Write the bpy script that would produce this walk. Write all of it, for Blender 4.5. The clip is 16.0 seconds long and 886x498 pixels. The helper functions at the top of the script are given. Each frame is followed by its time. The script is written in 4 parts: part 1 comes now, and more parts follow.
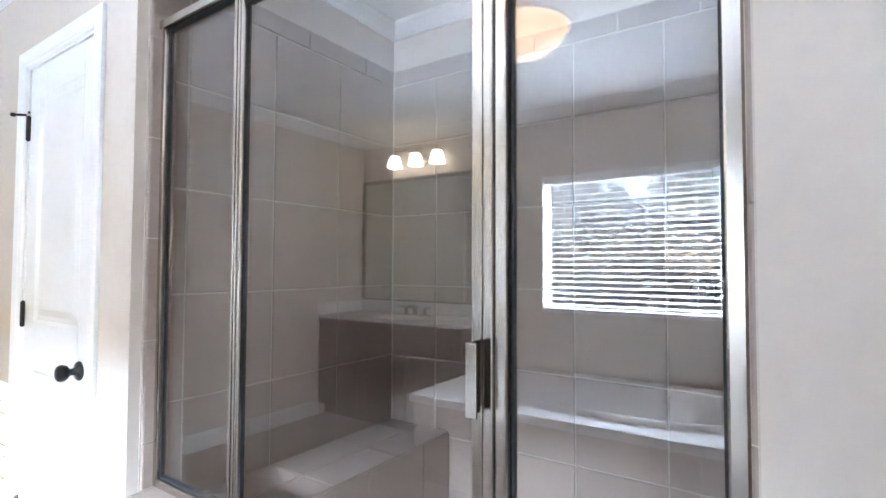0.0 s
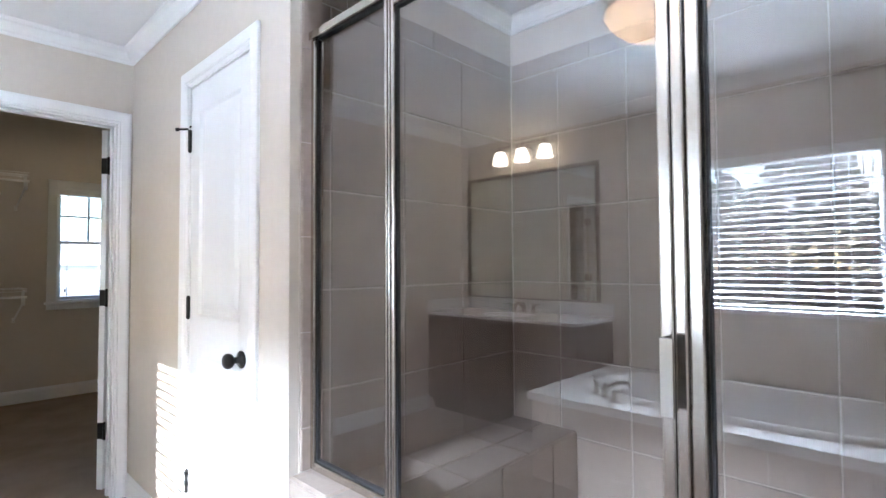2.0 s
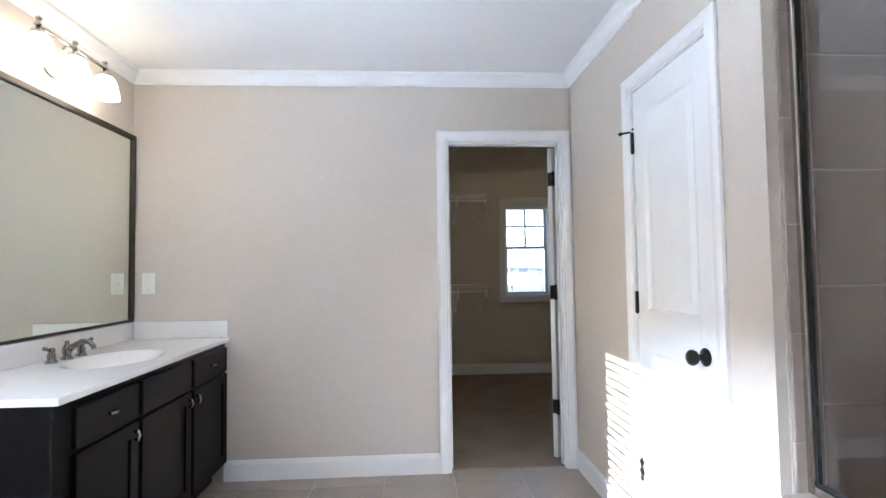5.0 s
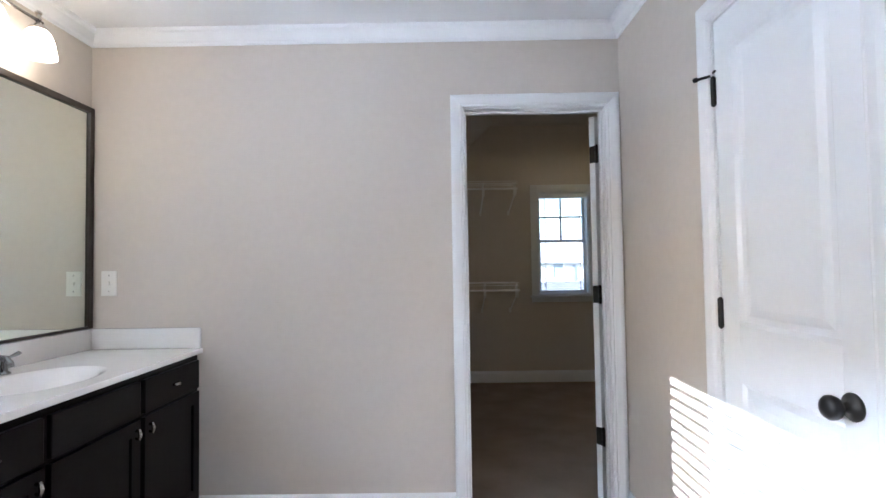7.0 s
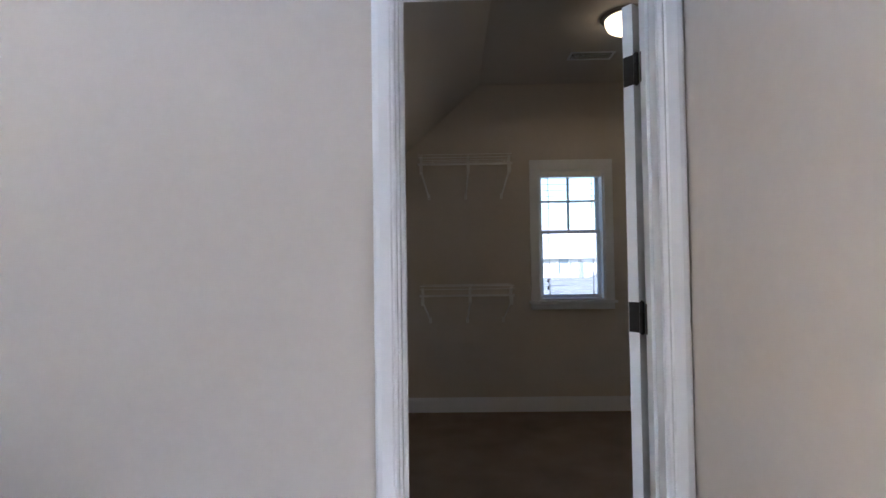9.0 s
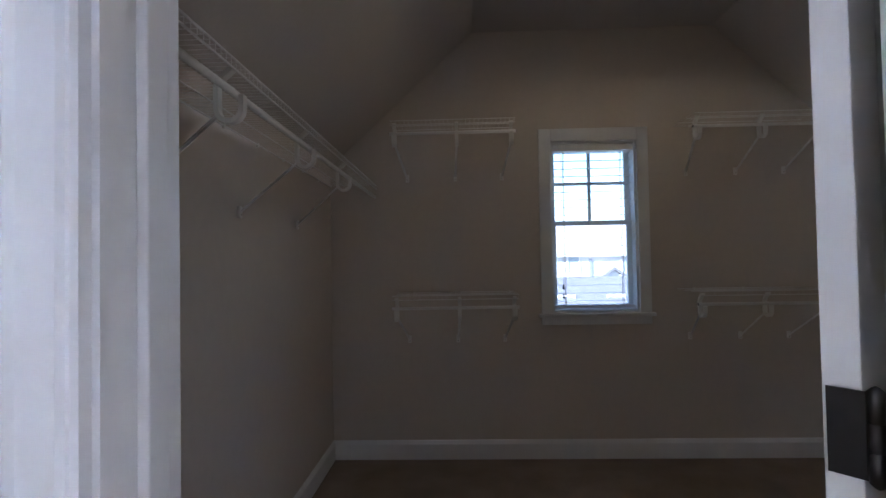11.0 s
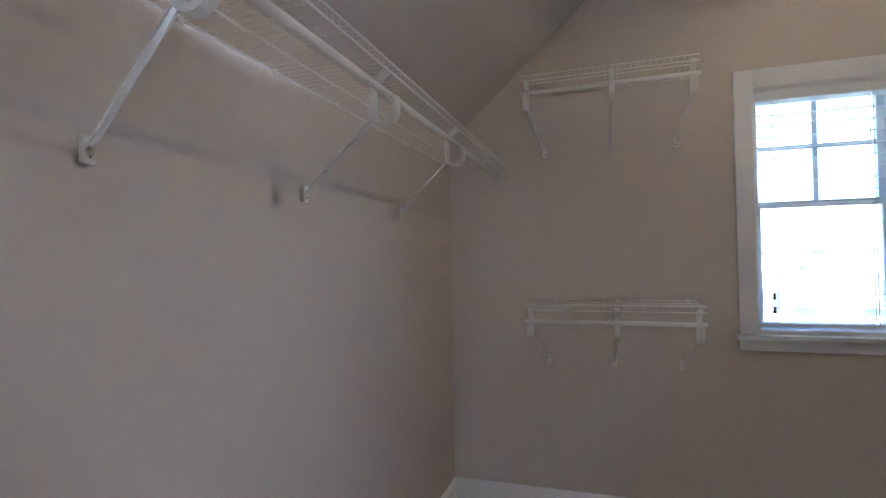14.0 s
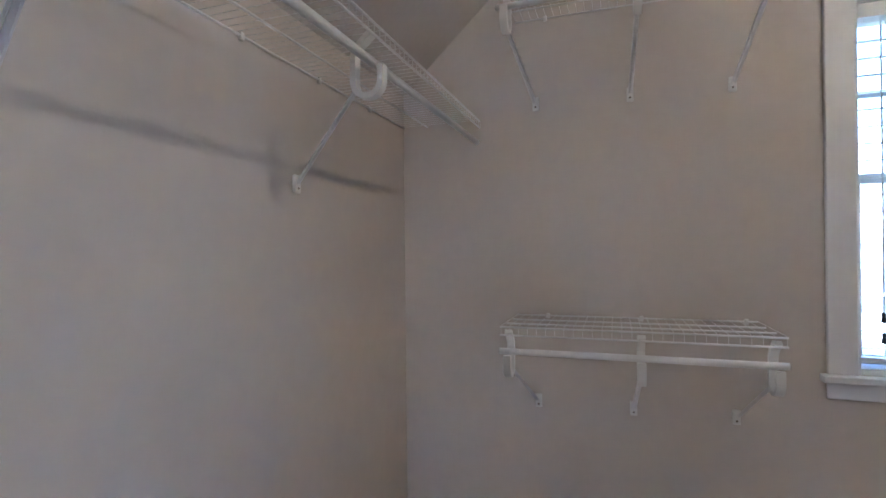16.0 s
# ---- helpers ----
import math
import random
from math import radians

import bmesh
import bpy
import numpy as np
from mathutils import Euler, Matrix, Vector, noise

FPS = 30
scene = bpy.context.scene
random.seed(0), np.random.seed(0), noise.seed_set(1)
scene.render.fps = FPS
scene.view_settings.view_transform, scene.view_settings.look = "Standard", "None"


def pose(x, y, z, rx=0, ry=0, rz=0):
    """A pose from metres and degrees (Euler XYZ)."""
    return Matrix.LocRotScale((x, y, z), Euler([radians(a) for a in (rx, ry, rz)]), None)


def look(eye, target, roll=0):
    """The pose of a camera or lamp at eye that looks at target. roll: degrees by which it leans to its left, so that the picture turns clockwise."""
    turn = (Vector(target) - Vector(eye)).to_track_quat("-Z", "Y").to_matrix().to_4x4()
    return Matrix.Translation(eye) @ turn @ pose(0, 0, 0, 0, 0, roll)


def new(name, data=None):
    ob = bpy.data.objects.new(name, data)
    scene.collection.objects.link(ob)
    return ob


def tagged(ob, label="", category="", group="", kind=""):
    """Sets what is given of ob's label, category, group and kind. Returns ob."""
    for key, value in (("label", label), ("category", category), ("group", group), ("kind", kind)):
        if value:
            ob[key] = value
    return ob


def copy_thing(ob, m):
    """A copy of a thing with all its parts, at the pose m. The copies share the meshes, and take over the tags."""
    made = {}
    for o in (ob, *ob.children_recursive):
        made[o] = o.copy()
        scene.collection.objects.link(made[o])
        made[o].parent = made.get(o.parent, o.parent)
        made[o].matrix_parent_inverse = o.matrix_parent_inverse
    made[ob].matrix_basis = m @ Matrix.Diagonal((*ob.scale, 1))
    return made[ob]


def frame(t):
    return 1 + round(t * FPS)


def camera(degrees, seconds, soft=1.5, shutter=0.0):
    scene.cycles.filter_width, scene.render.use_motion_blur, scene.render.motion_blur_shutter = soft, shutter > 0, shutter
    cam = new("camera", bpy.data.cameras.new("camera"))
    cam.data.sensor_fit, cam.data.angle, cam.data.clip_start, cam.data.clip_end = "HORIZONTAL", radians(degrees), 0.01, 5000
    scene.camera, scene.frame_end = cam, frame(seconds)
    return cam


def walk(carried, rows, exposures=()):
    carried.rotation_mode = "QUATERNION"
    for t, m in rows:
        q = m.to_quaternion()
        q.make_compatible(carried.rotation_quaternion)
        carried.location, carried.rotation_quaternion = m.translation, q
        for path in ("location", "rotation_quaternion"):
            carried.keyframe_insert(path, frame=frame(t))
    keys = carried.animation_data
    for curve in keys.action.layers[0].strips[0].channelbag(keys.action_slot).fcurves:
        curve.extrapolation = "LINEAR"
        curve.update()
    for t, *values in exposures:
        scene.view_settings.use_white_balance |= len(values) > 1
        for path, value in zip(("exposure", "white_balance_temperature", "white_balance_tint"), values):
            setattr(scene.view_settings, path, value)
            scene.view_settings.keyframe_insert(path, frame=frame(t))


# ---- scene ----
cam = camera(82.6, 16.0)
PATH = [
    (0, (-0.712, -3.337, 1.26), (0.943, -2.216, 1.331), 0.2),
    (0.5, (-0.726, -3.302, 1.26), (0.91, -2.154, 1.327), 0.1),
    (1, (-0.747, -3.272, 1.252), (0.863, -2.087, 1.318), 0.1),
    (1.5, (-0.767, -3.242, 1.247), (0.799, -1.999, 1.313), -0.1),
    (2, (-0.802, -3.205, 1.249), (0.632, -1.812, 1.314), -0.3),
    (2.5, (-0.834, -3.175, 1.249), (0.41, -1.61, 1.315), -0.6),
    (3, (-0.866, -3.144, 1.239), (0.113, -1.402, 1.315), -0.8),
    (3.5, (-0.901, -3.119, 1.238), (-0.155, -1.265, 1.312), -0.8),
    (4, (-0.95, -3.112, 1.231), (-0.425, -1.184, 1.314), -0.8),
    (4.5, (-0.985, -3.114, 1.23), (-0.692, -1.138, 1.316), -0.8),
    (5, (-1.009, -3.117, 1.226), (-0.89, -1.122, 1.313), -0.8),
    (5.2, (-1.026, -3.119, 1.223), (-0.948, -1.122, 1.31), -0.7),
    (7.5, (-0.836, -2.264, 1.237), (-0.856, -0.265, 1.302), -0.7),
    (8, (-0.806, -2.001, 1.216), (-0.831, -0.002, 1.278), -0.5),
    (8.5, (-0.779, -1.722, 1.215), (-0.802, 0.277, 1.275), -0.5),
    (9, (-0.645, -1.378, 1.25), (-0.679, 0.621, 1.302), -0.8),
    (9.2, (-0.621, -1.278, 1.259), (-0.653, 0.721, 1.308), -0.9),
    (11.3, (-0.482, -0.302, 1.264), (-0.570, 1.695, 1.311), -1.1),
    (11.5, (-0.475, -0.255, 1.278), (-0.619, 1.739, 1.315), -0.9),
    (12, (-0.503, -0.111, 1.269), (-0.767, 1.871, 1.312), -1.0),
    (12.5, (-0.529, -0.007, 1.261), (-0.883, 1.961, 1.304), -1.1),
    (13, (-0.531, 0.058, 1.279), (-0.99, 2.004, 1.325), -1.2),
    (13.5, (-0.516, 0.145, 1.281), (-1.072, 2.065, 1.326), -1.2),
    (14, (-0.54, 0.278, 1.278), (-1.159, 2.179, 1.314), -1.0),
    (14.5, (-0.551, 0.469, 1.258), (-1.241, 2.346, 1.306), -1.0),
    (15, (-0.538, 0.665, 1.26), (-1.229, 2.542, 1.301), -1.1),
    (15.5, (-0.524, 0.88, 1.263), (-1.209, 2.759, 1.304), -0.9),
    (16, (-0.57, 1.068, 1.291), (-1.218, 2.96, 1.296), -0.6),
]
# light: winter sun through the bathroom blinds, sky through both windows, lamps that are switched on
EXPOSURES = [(0.0, 3.48, 5700, 12), (2.5, 3.25, 5750, 13), (5.0, 3.06, 5700, 13), (7.5, 2.80, 5620, 15), (9.2, 2.63, 5500, 17), (11.3, 2.68, 5250, 19), (12.0, 3.14, 5250, 19), (13.0, 3.84, 5250, 19), (14.5, 4.28, 5080, 18), (16.0, 4.6, 4950, 18)]
walk(cam, [(t, look(eye, target, roll)) for t, eye, target, roll in PATH], EXPOSURES)

SUN_WAY = Vector((2.685, 1.34, -1.07)).normalized()
world = bpy.data.worlds.new("world")
scene.world = world
world.use_nodes = True
wn = world.node_tree.nodes
sky = wn.new("ShaderNodeTexSky")
sky.sky_type = "NISHITA"
sky.sun_disc = False
sky.sun_elevation = math.asin(-SUN_WAY.z)
sky.sun_rotation = math.atan2(-SUN_WAY.x, -SUN_WAY.y)
world.node_tree.links.new(sky.outputs[0], wn["Background"].inputs[0])
wn["Background"].inputs[1].default_value = 0.09
sun = new("sun", bpy.data.lights.new("sun", "SUN"))
sun.data.energy, sun.data.angle, sun.data.color = 3.2, radians(0.25), (1.0, 0.95, 0.87)
sun.matrix_world = look((-30, -15, 15), Vector((-30, -15, 15)) + SUN_WAY)

# the sky's light that falls into the bathroom window's opening from above
win = new("window_light", bpy.data.lights.new("window_light", "AREA"))
win.data.shape, win.data.size, win.data.size_y = "RECTANGLE", 2.0, 2.0
win.data.energy, win.data.color = 1350.0, (0.82, 0.92, 1.0)
win.matrix_world = look((-5.80, -2.43, 3.80), (-2.70, -2.43, 1.40))

# the bulb of the closet's ceiling dome
bulb = new("closet_bulb", bpy.data.lights.new("closet_bulb", "SPOT"))
bulb.data.energy, bulb.data.color, bulb.data.shadow_soft_size = 0.86, (1.0, 0.75, 0.40), 0.045
bulb.data.spot_size, bulb.data.spot_blend = radians(170), 0.15
bulb.location = (0.44, 1.68, 2.585)


# ---- materials ----
def mat(name, color, rough=0.5, metal=0.0, var=0.06, scale=3.0, fine=60.0, bump=0.0, bump_scale=200.0, spec=0.5, coat=0.0, rand=0.0):
    """Painted or solid surface: base colour with blotches at two scales and a fine relief."""
    m = bpy.data.materials.new(name)
    m.use_nodes = True
    n, l = m.node_tree.nodes, m.node_tree.links
    b = n["Principled BSDF"]
    b.inputs["Roughness"].default_value = rough
    b.inputs["Metallic"].default_value = metal
    b.inputs["Specular IOR Level"].default_value = spec
    b.inputs["Coat Weight"].default_value = coat
    tc = n.new("ShaderNodeTexCoord")
    n1, n2 = n.new("ShaderNodeTexNoise"), n.new("ShaderNodeTexNoise")
    n1.inputs["Scale"].default_value, n2.inputs["Scale"].default_value = scale, fine
    n1.inputs["Detail"].default_value = 5
    geo = n.new("ShaderNodeNewGeometry")
    for q in (n1, n2):
        l.new(geo.outputs["Position"], q.inputs["Vector"])
    add = n.new("ShaderNodeMath")
    l.new(n1.outputs["Fac"], add.inputs[0])
    l.new(n2.outputs["Fac"], add.inputs[1])
    rng = n.new("ShaderNodeMapRange")
    rng.inputs["From Min"].default_value, rng.inputs["From Max"].default_value = 0.6, 1.4
    rng.inputs["To Min"].default_value, rng.inputs["To Max"].default_value = 1 - var, 1 + var
    l.new(add.outputs[0], rng.inputs["Value"])
    value = rng.outputs[0]
    if rand:
        info = n.new("ShaderNodeObjectInfo")
        r2 = n.new("ShaderNodeMapRange")
        r2.inputs["To Min"].default_value, r2.inputs["To Max"].default_value = 1 - rand, 1 + rand
        l.new(info.outputs["Random"], r2.inputs["Value"])
        mul = n.new("ShaderNodeMath")
        mul.operation = "MULTIPLY"
        l.new(value, mul.inputs[0])
        l.new(r2.outputs[0], mul.inputs[1])
        value = mul.outputs[0]
    hsv = n.new("ShaderNodeHueSaturation")
    hsv.inputs["Color"].default_value = (*color, 1)
    l.new(value, hsv.inputs["Value"])
    l.new(hsv.outputs[0], b.inputs["Base Color"])
    if bump:
        n3, bp = n.new("ShaderNodeTexNoise"), n.new("ShaderNodeBump")
        n3.inputs["Scale"].default_value = bump_scale
        n3.inputs["Detail"].default_value = 3
        l.new(geo.outputs["Position"], n3.inputs["Vector"])
        bp.inputs["Strength"].default_value, bp.inputs["Distance"].default_value = bump, 0.002
        l.new(n3.outputs["Fac"], bp.inputs["Height"])
        l.new(bp.outputs[0], b.inputs["Normal"])
    return m


def glow(name, color, strength):
    m = bpy.data.materials.new(name)
    m.use_nodes = True
    b = m.node_tree.nodes["Principled BSDF"]
    b.inputs["Base Color"].default_value = (0.85, 0.82, 0.76, 1)
    b.inputs["Roughness"].default_value = 0.3
    b.inputs["Emission Color"].default_value = (*color, 1)
    b.inputs["Emission Strength"].default_value = strength
    return m


def glass(name, tint, ior=1.5):
    """A clear pane: gloss by Fresnel over a lightly tinted clear body."""
    m = bpy.data.materials.new(name)
    m.use_nodes = True
    n, l = m.node_tree.nodes, m.node_tree.links
    out = n["Material Output"]
    n.remove(n["Principled BSDF"])
    tr, gl, lw, mx = n.new("ShaderNodeBsdfTransparent"), n.new("ShaderNodeBsdfGlossy"), n.new("ShaderNodeLayerWeight"), n.new("ShaderNodeMixShader")
    pw, fr = n.new("ShaderNodeMath"), n.new("ShaderNodeMapRange")
    pw.operation = "POWER"
    pw.inputs[1].default_value = 4.5
    fr.inputs["To Min"].default_value = ((ior - 1) / (ior + 1)) ** 2
    lw.inputs["Blend"].default_value = 0.5
    l.new(lw.outputs["Facing"], pw.inputs[0])
    l.new(pw.outputs[0], fr.inputs["Value"])
    tr.inputs[0].default_value = (*tint, 1)
    gl.inputs["Roughness"].default_value = 0.0
    l.new(fr.outputs[0], mx.inputs[0])
    l.new(tr.outputs[0], mx.inputs[1])
    l.new(gl.outputs[0], mx.inputs[2])
    l.new(mx.outputs[0], out.inputs[0])
    return m


WALL = mat("wall_paint", (0.60, 0.545, 0.485), 0.75, var=0.03, scale=1.2, fine=25, bump=0.07, bump_scale=300)
CEIL = mat("ceiling_paint", (0.80, 0.81, 0.82), 0.85, var=0.02, scale=1.5, bump=0.2, bump_scale=300)
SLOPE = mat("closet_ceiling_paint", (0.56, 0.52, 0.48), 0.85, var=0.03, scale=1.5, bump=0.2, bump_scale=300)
TRIM = mat("trim_paint", (0.80, 0.81, 0.82), 0.36, var=0.02, scale=2, bump=0.02, bump_scale=140)
DOORP = mat("door_paint", (0.80, 0.82, 0.84), 0.28, var=0.015, scale=2, bump=0.12, bump_scale=60)
TILE = mat("beige_ceramic_tile", (0.315, 0.260, 0.224), 0.28, var=0.10, scale=5, fine=40, bump=0.06, bump_scale=40, rand=0.05)
FTILE = mat("grey_beige_floor_tile", (0.34, 0.295, 0.255), 0.33, var=0.12, scale=5, fine=45, bump=0.08, bump_scale=40, rand=0.06)
GROUT = mat("pale_grout", (0.50, 0.45, 0.395), 0.85, var=0.12, scale=8, bump=0.4, bump_scale=250)
NICKEL = mat("brushed_nickel", (0.57, 0.54, 0.50), 0.21, 1.0, var=0.05, scale=6, fine=120, bump=0.03, bump_scale=300)
CHROME = mat("dark_chrome", (0.30, 0.31, 0.32), 0.10, 1.0, var=0.03, scale=6)
BRONZE = mat("dark_bronze", (0.008, 0.007, 0.007), 0.38, 0.3, var=0.2, scale=10)
# black of the gaskets, also painted where rod ends and vent are shaded inside
GASKET_SHADE = mat("black_gasket_and_shade", (0.015, 0.015, 0.016), 0.6)
ESPRESSO = mat("espresso_stained_wood", (0.0045, 0.0035, 0.0038), 0.36, var=0.25, scale=6, fine=50, bump=0.08, bump_scale=80, spec=0.13)
MARBLE = mat("cultured_marble", (0.82, 0.81, 0.80), 0.12, var=0.02, scale=3)
ACRYLIC = mat("white_acrylic", (0.62, 0.61, 0.60), 0.15, var=0.02, scale=3)
CARPET = mat("beige_carpet", (0.28, 0.23, 0.19), 0.95, var=0.30, scale=3.5, fine=160, bump=1.0, bump_scale=420, spec=0.1)
WIRE = mat("white_coated_wire", (0.78, 0.77, 0.75), 0.30, var=0.03)
PLASTIC = mat("white_plastic", (0.80, 0.79, 0.75), 0.35, var=0.02)
SLAT = mat("white_blind_slat", (0.82, 0.83, 0.84), 0.45, var=0.03, rand=0.02)
VINYL = mat("white_vinyl", (0.80, 0.82, 0.84), 0.4, var=0.02)
CORD = mat("blind_cord", (0.75, 0.75, 0.73), 0.8)
FRAME = mat("dark_mirror_frame", (0.035, 0.026, 0.022), 0.4, var=0.25, scale=12)
MIRROR = mat("mirror_silver", (0.82, 0.86, 0.79), 0.0, 1.0, var=0.0)
CERAMIC = mat("glazed_soap_dish", (0.78, 0.73, 0.68), 0.18, var=0.03)
SHOWER_GLASS = glass("shower_glass", (0.95, 0.945, 0.94), 2.1)
WINDOW_GLASS = glass("window_glass", (0.97, 0.98, 0.98), 1.45)
SHADE = glow("lit_frosted_shade", (1.0, 0.84, 0.60), 1.5)
BOWL = glow("lit_alabaster_bowl", (1.0, 0.66, 0.38), 0.55)
nt = BOWL.node_tree
vein, ramp = nt.nodes.new("ShaderNodeTexNoise"), nt.nodes.new("ShaderNodeMapRange")
vein.inputs["Scale"].default_value, vein.inputs["Detail"].default_value, vein.inputs["Distortion"].default_value = 7.0, 4.0, 1.2
ramp.inputs["From Min"].default_value, ramp.inputs["From Max"].default_value = 0.3, 0.7
ramp.inputs["To Min"].default_value, ramp.inputs["To Max"].default_value = 0.20, 0.68
nt.links.new(vein.outputs["Fac"], ramp.inputs["Value"])
nt.links.new(ramp.outputs[0], nt.nodes["Principled BSDF"].inputs["Emission Strength"])
DOME = glow("lit_opal_dome", (1.0, 0.76, 0.44), 0.6)
GRASS = mat("winter_lawn", (0.10, 0.11, 0.06), 0.95, var=0.35, scale=0.4, fine=8)
SIDING = mat("white_siding", (0.74, 0.76, 0.78), 0.7, var=0.05, scale=1)
SHINGLE = mat("grey_shingle_roof", (0.20, 0.21, 0.23), 0.9, var=0.25, scale=2, fine=20)
PALE_ROOF = mat("pale_shingle_roof", (0.58, 0.59, 0.61), 0.9, var=0.12, scale=2, fine=20)
BARK = mat("tree_bark", (0.10, 0.08, 0.065), 0.95, var=0.3, scale=6, fine=30)
LEAF = mat("evergreen_foliage", (0.085, 0.097, 0.085), 0.8, var=0.5, scale=3, fine=20)
PANE_FRAME = mat("blue_grey_metal", (0.30, 0.34, 0.40), 0.5, 0.3)
# the pale blue paints in the sky that the panes reflect
PANE = mat("sky_tinted_pane", (0.38, 0.46, 0.55), 0.1)


# ---- mesh helpers ----
def box(bm, x0, y0, z0, x1, y1, z1, bevel=0.0):
    vs = [bm.verts.new((x, y, z)) for x in (min(x0, x1), max(x0, x1)) for y in (min(y0, y1), max(y0, y1)) for z in (min(z0, z1), max(z0, z1))]
    fs = [bm.faces.new([vs[i] for i in q]) for q in ((0, 1, 3, 2), (4, 6, 7, 5), (0, 4, 5, 1), (2, 3, 7, 6), (0, 2, 6, 4), (1, 5, 7, 3))]
    if bevel:
        bmesh.ops.bevel(bm, geom=list({e for f in fs for e in f.edges}), offset=bevel, segments=2, affect="EDGES", profile=0.5)
    return bm


def boxes(*rows, bevel=0.0):
    bm = bmesh.new()
    for r in rows:
        box(bm, *r, bevel=bevel)
    return bm


def ring(bm, c, u, v, r, seg):
    return [bm.verts.new(c + u * (math.cos(a) * r) + v * (math.sin(a) * r)) for a in (2 * math.pi * i / seg for i in range(seg))]


def tube(bm, pts, r, seg=8, caps=True, axis=None):
    """A round bar along a chain of points; r may be a list, one radius a point."""
    pts = [Vector(p) for p in pts]
    rs = r if isinstance(r, (list, tuple)) else [r] * len(pts)
    last, u = None, None
    for i, p in enumerate(pts):
        d = Vector(axis) if axis else (pts[min(i + 1, len(pts) - 1)] - pts[max(i - 1, 0)]).normalized()
        if u is None:
            u = d.orthogonal().normalized()
        u = (u - d * u.dot(d)).normalized()
        now = ring(bm, p, u, d.cross(u), rs[i], seg)
        if last:
            for k in range(seg):
                bm.faces.new((last[k], last[(k + 1) % seg], now[(k + 1) % seg], now[k])).smooth = True
        elif caps:
            bm.faces.new(now[::-1])
        last = now
    if caps:
        bm.faces.new(last)
    return bm


def lathe(bm, profile, at, axis=(0, 0, 1), seg=24):
    """A turned body: rows of radius and distance along the axis from the point at."""
    return tube(bm, [Vector(at) + Vector(axis) * h for r, h in profile], [max(r, 0.0004) for r, h in profile], seg, True, Vector(axis).normalized())


def prism(bm, profile, p0, p1, out, up):
    """A moulding: profile rows of (out, up) run from p0 to p1."""
    a = [bm.verts.new(Vector(p0) + Vector(out) * o + Vector(up) * h) for o, h in profile]
    b = [bm.verts.new(Vector(p1) + Vector(out) * o + Vector(up) * h) for o, h in profile]
    k = len(profile)
    for i in range(k):
        bm.faces.new((a[i], a[(i + 1) % k], b[(i + 1) % k], b[i]))
    bm.faces.new(a[::-1])
    bm.faces.new(b)
    return bm


def mesh(name, bm, material):
    me = bpy.data.meshes.new(name)
    bmesh.ops.recalc_face_normals(bm, faces=bm.faces)
    bm.to_mesh(me)
    bm.free()
    me.materials.append(material)
    return me


def part(name, bm, material, parent=None, label=""):
    ob = new(name, mesh(name, bm, material))
    if parent:
        ob.parent = parent
    return tagged(ob, label)


def thing(name, label, category, group="", kind="", at=None):
    ob = new(name)
    if at:
        ob.matrix_world = at
    return tagged(ob, label, category, group, kind)


def solid(name, bm, material, label, category="", kind="structure"):
    return tagged(part(name, bm, material), label, category or name.split("_")[0], "", kind)


def tiles(parent, cells, thick, place, material, name="tile", bevel=0.003):
    """Single tiles: cells of (u0, v0, u1, v1); place(u, v) gives a matrix whose z is the outward way. Alike sizes share a mesh."""
    shared = {}
    for u0, v0, u1, v1 in cells:
        key = (round(u1 - u0, 3), round(v1 - v0, 3))
        if key[0] < 0.015 or key[1] < 0.015:
            continue
        if key not in shared:
            bm, w, h = bmesh.new(), key[0] / 2, key[1] / 2
            lo = [bm.verts.new((x, y, 0)) for x, y in ((-w, -h), (w, -h), (w, h), (-w, h))]
            mid = [bm.verts.new((x, y, thick - bevel)) for x, y in ((-w, -h), (w, -h), (w, h), (-w, h))]
            b = bevel
            top = [bm.verts.new((x, y, thick)) for x, y in ((-w + b, -h + b), (w - b, -h + b), (w - b, h - b), (-w + b, h - b))]
            for p, q in ((lo, mid), (mid, top)):
                for i in range(4):
                    bm.faces.new((p[i], p[(i + 1) % 4], q[(i + 1) % 4], q[i]))
            bm.faces.new(top)
            shared[key] = mesh(name, bm, material)
        ob = new(name, shared[key])
        ob.parent = parent
        ob.matrix_world = place((u0 + u1) / 2, (v0 + v1) / 2)


def cells(u_edges, v_edges, gap):
    return [(a + gap / 2, c + gap / 2, b - gap / 2, d - gap / 2) for a, b in zip(u_edges, u_edges[1:]) for c, d in zip(v_edges, v_edges[1:])]


def basis(x, y, z, u, v, w):
    return Matrix(((u[0], v[0], w[0], x), (u[1], v[1], w[1], y), (u[2], v[2], w[2], z), (0, 0, 0, 1)))


# ---- the shell ----
XL, YB, ZC = -2.685, -4.40, 2.455          # bathroom: left wall, back wall, ceiling
CX0, CX1, CY, CZ = -1.33, 2.05, 2.84, 2.735  # closet: side walls, gable wall, flat ceiling
DX0, DX1, DZ = -0.786, -0.078, 2.032        # doorway to the closet
LY0, LY1 = -1.476, -0.882                   # linen door opening in the right wall
SY0, SY1, SX1, SZ = -3.310, -1.75, 1.31, 2.52  # shower opening, shower back wall, shower ceiling
SR, SL = -3.278, -1.65                                  # shower's left wall
WY0, WY1, WZ0, WZ1 = -3.03, -1.82, 0.925, 1.94  # bathroom window
T = 0.115

